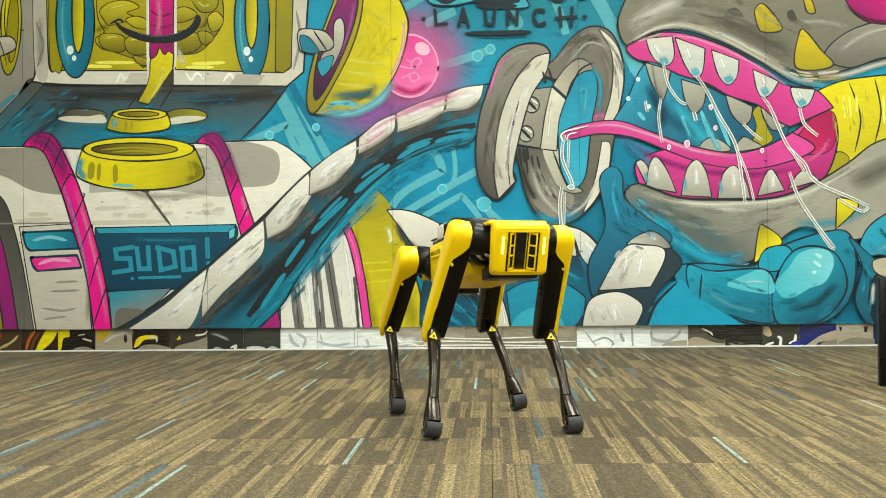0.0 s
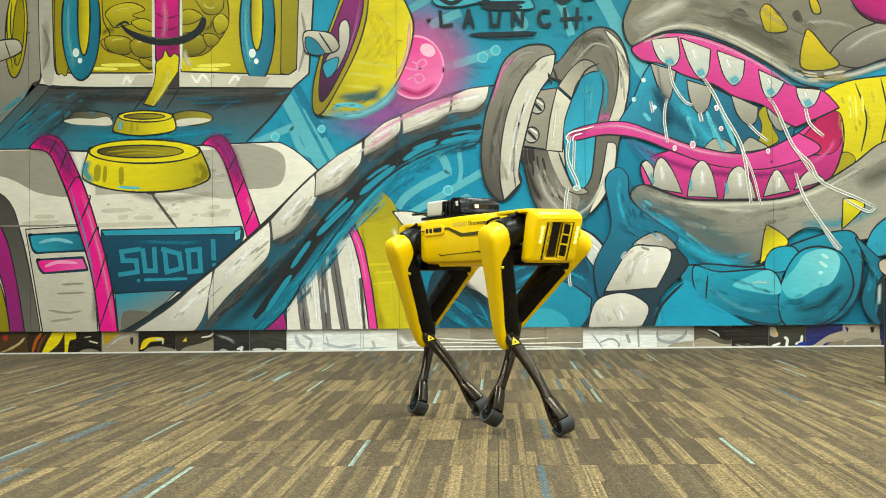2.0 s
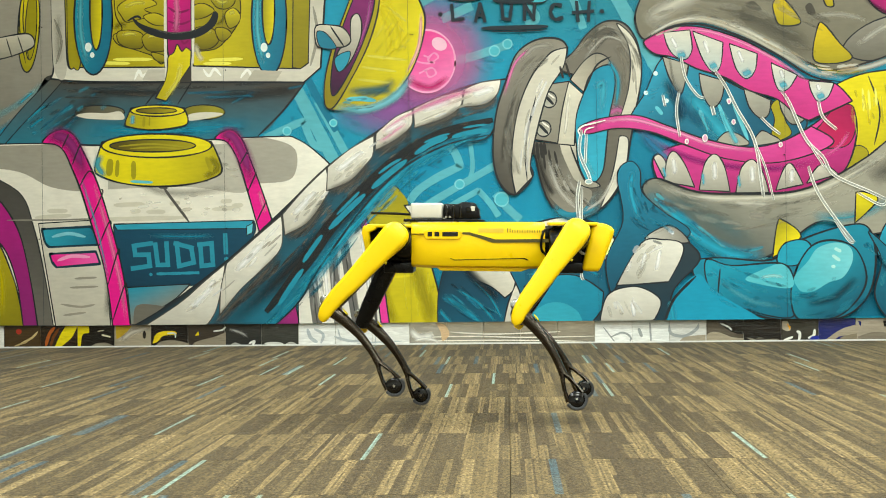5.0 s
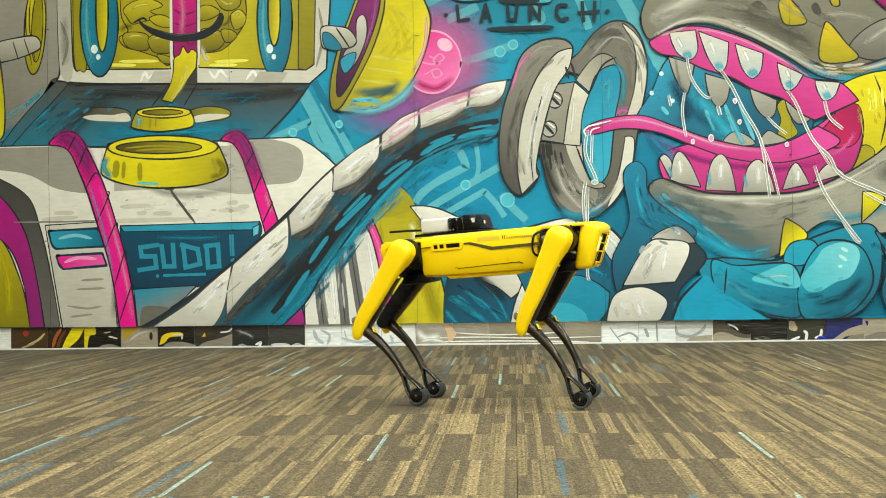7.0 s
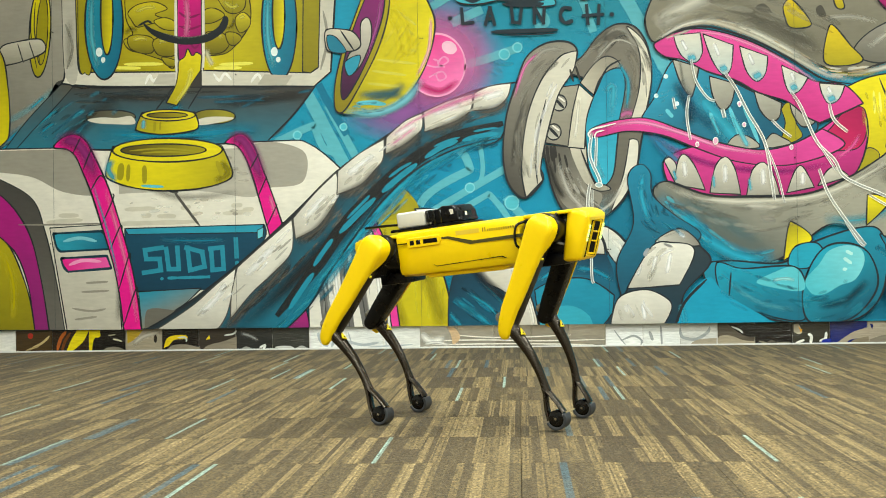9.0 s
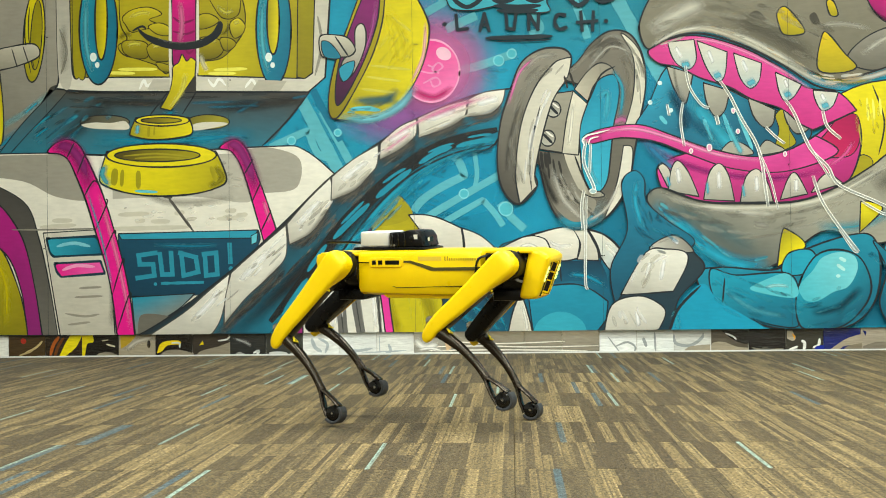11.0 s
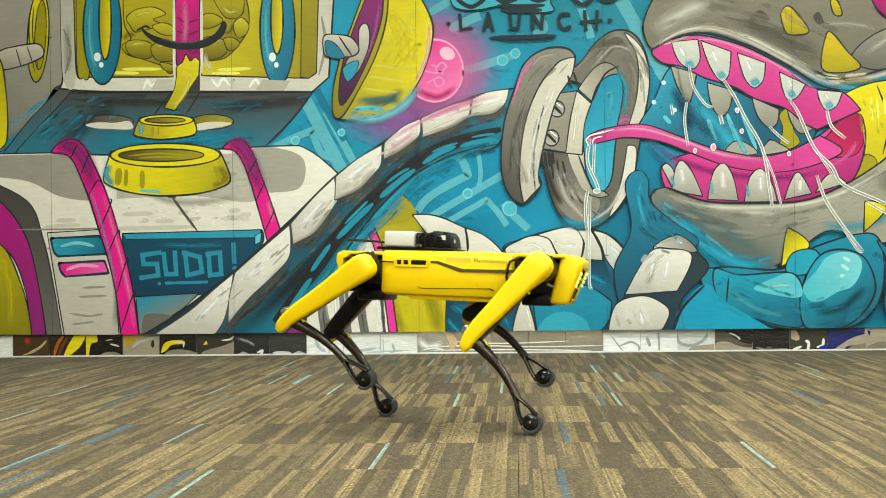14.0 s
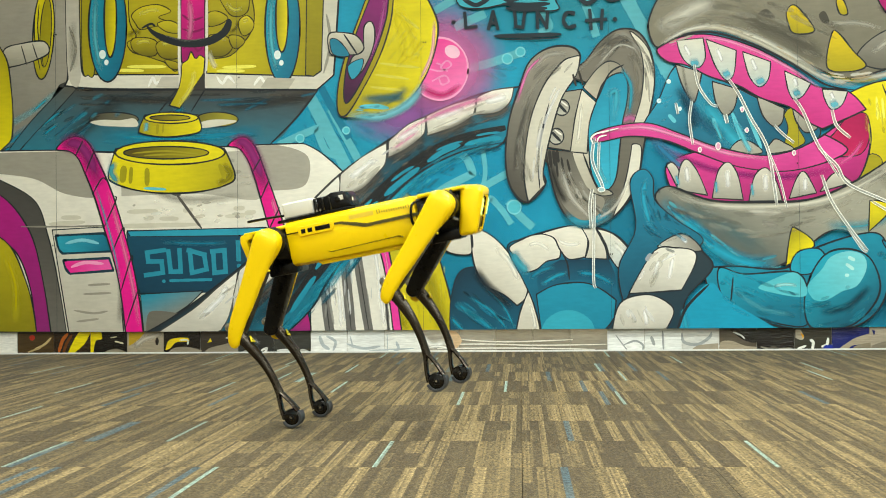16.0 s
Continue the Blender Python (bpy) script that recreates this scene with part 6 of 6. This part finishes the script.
def motions():
    # seconds; trunk x, y, z, turn, pitch, roll; then side swing, thigh and shin angle of each leg
    rows = [
        (0, -0.034, 4.234, 0.563, -71.1, -5.9, -0.5, -9.2, 31.1, 22.2, -3.9, 48.9, 29.4, 2.3, 32.6, 27.7, 8.6, 44.8, 30.8),
        (0.5, -0.036, 4.259, 0.569, -74.7, -0.1, -0.9, -7.1, 30.4, 33.0, -5.7, 33.1, 32.6, 4.5, 30.7, 36.0, 6.2, 34.0, 33.1),
        (0.8, -0.038, 4.270, 0.588, -76.1, -1.2, -0.7, -6.4, 25.1, 30.1, -6.2, 29.7, 31.1, 5.2, 26.5, 31.0, 5.0, 31.7, 31.9),
        (1, -0.045, 4.296, 0.627, -75.1, -0.5, -0.8, -6.8, 10.9, 25.1, 9.8, 20.1, 43.5, -9.6, 37.8, 30.4, 4.0, 18.8, 28.1),
        (1.2, -0.038, 4.261, 0.646, -77.4, -0.3, -0.6, -0.1, 16.8, 34.4, 21.1, -1.7, 29.6, -23.8, 24.8, -3.2, -5.5, 26.0, 31.8),
        (1.5, -0.052, 4.214, 0.637, -71.0, -0.8, -0.5, 19.4, 15.6, 28.5, 24.3, 5.7, 31.1, -20.7, 31.9, 0.1, -21.1, 32.0, 15.0),
        (1.8, -0.040, 4.240, 0.634, -62.7, -0.9, -0.3, 17.4, 16.0, 30.8, 21.7, 7.6, 34.4, -24.0, 30.7, 8.0, -19.6, 32.6, 17.7),
        (2, -0.038, 4.249, 0.633, -56.2, -1.5, -0.3, 17.5, 15.8, 30.3, 22.0, 9.9, 37.4, -26.3, 34.4, 11.9, -20.9, 32.6, 17.5),
        (2.2, -0.032, 4.255, 0.629, -51.0, -1.0, -0.8, 17.9, 17.3, 36.0, 21.3, 5.9, 37.2, -24.2, 32.2, 7.0, -23.7, 36.9, 21.7),
        (2.5, -0.047, 4.275, 0.626, -37.3, -0.2, 1.4, 11.7, 18.3, 40.0, 17.9, 1.2, 39.3, -25.8, 32.9, 7.1, -25.5, 33.9, 26.4),
        (3, -0.053, 4.290, 0.623, -21.0, -0.2, 1.8, 7.8, 20.3, 36.0, 12.7, 4.5, 42.2, -27.9, 31.9, 7.3, -16.3, 34.7, 18.8),
        (3.5, -0.057, 4.221, 0.626, -6.1, -0.2, 3.3, 11.7, 23.0, 32.9, 11.7, 10.0, 43.7, -22.7, 40.2, 8.9, -16.3, 34.1, 17.0),
        (4, -0.074, 4.207, 0.610, -3.6, 1.2, 2.1, -1.9, 31.1, 30.9, -0.6, 28.2, 30.4, -3.8, 28.0, 30.9, -0.4, 23.7, 30.7),
        (4.2, -0.067, 4.200, 0.611, -3.9, -0.5, 2.4, -1.6, 31.4, 27.0, -0.4, 32.9, 29.5, -4.4, 29.1, 27.0, -1.1, 28.4, 30.4),
        (4.7, -0.073, 4.297, 0.599, -0.9, 0.3, 1.8, -7.0, 42.5, 40.0, -2.7, 34.3, 31.5, -3.6, 26.7, 30.5, -0.2, 34.6, 44.0),
        (5.2, -0.079, 4.395, 0.600, 2.1, 1.1, 1.2, -12.5, 31.6, 28.9, -5.1, 46.6, 45.6, -2.7, 35.4, 46.0, 0.7, 18.7, 33.5),
        (5.7, -0.085, 4.492, 0.600, 5.0, 1.9, 0.6, -17.9, 42.8, 41.9, -7.4, 37.0, 35.6, -1.9, 22.0, 37.6, 1.6, 24.9, 47.1),
        (6.3, -0.092, 4.609, 0.613, 8.6, 2.9, -0.1, -24.4, 31.9, 31.0, -10.2, 38.6, 38.1, -0.9, 19.2, 41.8, 2.7, 8.1, 37.0),
        (6.5, -0.095, 4.637, 0.623, 11.2, 4.8, -0.2, -10.9, 37.1, 44.4, 0.2, 33.0, 46.1, -6.2, 18.4, 45.1, 1.7, 0.4, 34.4),
        (6.7, -0.089, 4.680, 0.612, 1.2, 3.1, -0.3, -3.9, 24.8, 36.0, 3.3, 19.0, 34.3, -2.7, 22.6, 40.5, 1.8, 12.3, 35.3),
        (7, -0.078, 4.735, 0.579, -17.2, -3.9, 2.6, -2.1, 28.3, 33.6, -3.9, 34.8, 38.8, -3.4, 32.9, 29.1, -10.2, 40.0, 35.8),
        (7.2, -0.064, 4.675, 0.598, -16.8, -4.4, 2.3, -7.0, 42.3, 41.7, -7.4, 49.4, 46.3, -2.1, 32.2, 20.3, -6.1, 39.3, 30.8),
        (7.5, -0.091, 4.461, 0.578, -5.3, 2.5, 1.0, -16.1, 30.9, 23.7, -11.2, 28.9, 25.3, 8.6, 29.1, 36.9, 10.8, 18.5, 34.0),
        (7.7, -0.144, 4.260, 0.621, 1.2, 5.3, 0.6, -7.0, 28.3, 29.2, 0.2, 18.0, 27.8, 2.1, 32.9, 58.4, 21.6, 7.2, 38.3),
        (8, -0.152, 4.223, 0.608, -5.5, 0.6, 2.6, -3.9, 31.8, 27.7, -1.4, 28.6, 32.0, -4.9, 30.5, 35.6, -1.6, 25.5, 34.8),
        (8.2, -0.165, 4.219, 0.579, -0.0, 4.5, -0.7, -0.3, 35.6, 38.2, 3.2, 25.8, 37.3, -8.3, 27.9, 49.4, 5.2, 11.5, 42.3),
        (8.5, -0.118, 4.210, 0.550, -3.0, 2.7, 0.8, 0.5, 45.3, 35.0, 3.1, 38.7, 37.2, -2.3, 37.5, 43.3, 6.0, 26.6, 40.9),
        (8.7, -0.111, 4.245, 0.580, -14.6, -2.1, 3.4, -3.8, 37.7, 27.3, -5.3, 39.5, 32.1, -3.8, 36.2, 27.0, -2.4, 37.5, 32.2),
        (9, -0.139, 4.256, 0.607, -22.5, -5.7, 4.0, -2.0, 28.2, 23.3, -5.7, 37.6, 30.4, 0.1, 26.6, 14.2, -1.9, 40.8, 24.6),
        (9.2, -0.132, 4.256, 0.603, -18.6, -3.9, 3.4, -3.1, 30.2, 24.8, -3.3, 37.5, 30.3, -0.4, 28.7, 19.9, -2.0, 36.8, 28.3),
        (9.7, -0.167, 4.296, 0.572, -18.3, -2.7, 3.4, -3.6, 44.3, 40.8, -4.2, 38.3, 32.9, -1.5, 32.2, 25.1, -3.2, 48.8, 43.4),
        (10.3, -0.210, 4.345, 0.549, -18.0, -1.2, 3.3, -4.3, 37.1, 33.7, -5.3, 50.2, 48.1, -2.8, 47.5, 43.4, -4.6, 38.9, 35.2),
        (10.8, -0.246, 4.386, 0.530, -17.7, -0.0, 3.3, -4.9, 51.3, 49.7, -6.2, 39.9, 38.7, -3.8, 40.0, 36.6, -5.8, 50.9, 50.3),
        (11.3, -0.281, 4.426, 0.523, -17.4, 1.2, 3.3, -5.4, 43.4, 41.7, -7.1, 40.7, 41.3, -4.9, 43.5, 41.8, -7.0, 40.9, 41.4),
        (11.5, -0.250, 4.444, 0.520, -16.8, 1.4, 3.2, -6.3, 46.9, 37.6, -2.6, 52.1, 46.1, -3.1, 54.1, 42.3, -3.6, 44.6, 36.1),
        (11.8, -0.211, 4.441, 0.556, -16.0, 0.7, 4.5, -6.8, 41.0, 34.2, -6.1, 49.0, 42.1, -9.5, 51.7, 35.5, -8.1, 39.9, 33.3),
        (12, -0.177, 4.433, 0.585, -15.4, 0.7, 3.7, -5.0, 43.1, 29.6, 0.5, 50.7, 46.8, -15.2, 53.1, 42.5, -2.3, 41.7, 27.1),
        (12.2, -0.138, 4.394, 0.521, -16.2, 1.7, 3.9, -8.1, 39.9, 44.5, -1.5, 55.1, 54.5, -17.2, 62.0, 50.3, -7.4, 39.2, 42.6),
        (12.3, -0.130, 4.390, 0.501, -15.0, 1.8, 4.5, -8.5, 44.3, 45.4, -0.4, 58.9, 54.9, -8.7, 61.0, 54.1, -8.5, 41.6, 45.3),
        (12.5, -0.131, 4.337, 0.508, -15.0, 2.2, 3.9, -5.4, 45.2, 45.3, -4.9, 41.7, 44.5, -4.2, 43.7, 46.3, -2.3, 40.5, 42.1),
        (13, -0.111, 4.344, 0.519, -14.2, 1.5, 4.3, -5.6, 46.6, 40.0, -5.7, 44.0, 40.1, -4.3, 44.4, 41.1, -2.4, 41.8, 38.4),
        (13.5, -0.103, 4.313, 0.522, -13.2, 1.6, 2.5, -5.2, 46.8, 38.4, -3.3, 44.2, 39.1, -3.9, 45.6, 41.1, -2.0, 42.2, 39.1),
        (13.8, -0.133, 4.310, 0.513, -16.4, 3.4, -0.1, -12.0, 54.2, 53.3, -1.2, 37.3, 45.9, -1.5, 49.0, 41.6, -11.9, 53.8, 55.7),
        (14, -0.190, 4.342, 0.531, -10.9, 2.3, -0.6, -7.1, 41.1, 39.6, 4.8, 54.9, 56.0, -5.6, 62.1, 51.8, 3.4, 40.1, 37.2),
        (14.2, -0.265, 4.415, 0.563, -9.5, 0.1, 2.7, -1.9, 53.6, 46.3, -3.8, 41.1, 32.8, -9.9, 44.0, 29.2, -9.6, 50.7, 52.8),
        (14.5, -0.386, 4.423, 0.556, -8.2, 0.1, 3.2, -3.7, 45.0, 29.4, 4.4, 56.0, 51.6, -15.3, 55.5, 49.9, -5.3, 44.3, 29.1),
        (14.7, -0.454, 4.405, 0.531, -5.6, 1.3, 3.3, -4.0, 42.9, 41.0, -8.3, 42.2, 43.6, 5.4, 40.5, 40.6, -2.3, 38.1, 40.3),
        (15, -0.472, 4.392, 0.528, -7.1, 0.9, 3.5, -2.8, 41.4, 43.8, -6.3, 38.6, 42.8, -0.6, 38.2, 43.0, -3.1, 37.5, 42.6),
        (15.5, -0.438, 4.369, 0.530, -4.2, 0.9, 3.1, -2.6, 45.8, 38.3, -3.9, 43.2, 39.1, -1.2, 40.9, 40.5, -2.9, 39.7, 40.5),
        (15.7, -0.461, 4.355, 0.555, -6.3, 4.6, 2.9, -2.7, 38.3, 45.1, -5.3, 29.0, 39.9, 0.8, 34.4, 44.4, -3.1, 27.7, 39.4),
        (16, -0.528, 4.312, 0.680, -6.5, -10.8, 3.8, -3.2, 43.1, 16.7, -0.6, 31.4, 23.4, -3.6, 38.4, 17.4, -1.6, 25.9, 20.1),
    ]
    T = np.array([r[0] for r in rows])
    V = np.array([r[1:] for r in rows])
    # slopes that do not overshoot
    d = np.diff(V, axis=0) / np.diff(T)[:, None]
    S = np.zeros_like(V)
    for i in range(1, len(T) - 1):
        a, b = d[i - 1], d[i]
        S[i] = np.where(a * b > 0, 2 * a * b / np.where(a * b > 0, a + b, 1), 0)
    moving = {dog: []}
    for three in dog_legs.values():
        moving.update({o: [] for o in three})
    for step in range(161):
        t = step / 10
        i = int(min(np.searchsorted(T, t, side="right") - 1, len(T) - 2))
        w = T[i + 1] - T[i]
        s = (t - T[i]) / w
        v = ((2 * s**3 - 3 * s**2 + 1) * V[i] + (s**3 - 2 * s**2 + s) * w * S[i]
             + (-2 * s**3 + 3 * s**2) * V[i + 1] + (s**3 - s**2) * w * S[i + 1])
        x, y, z, turn, pitch, roll = (float(q) for q in v[:6])
        trunk = pose(x, y, z, roll, pitch, turn)
        low = 1.0
        for j, n in enumerate(LEG_NAMES):
            three = leg_poses(n, *(float(q) for q in v[6 + 3 * j:9 + 3 * j]))
            for o, m in zip(dog_legs[n], three):
                moving[o].append((t, m))
            low = min(low, (trunk @ three[2] @ Vector((0, 0, -SHIN))).z)
        if low < FOOT_R:
            trunk = Matrix.Translation((0, 0, FOOT_R - low)) @ trunk
        moving[dog].append((t, trunk))
    for o, keys in moving.items():
        walk(o, keys)


motions()
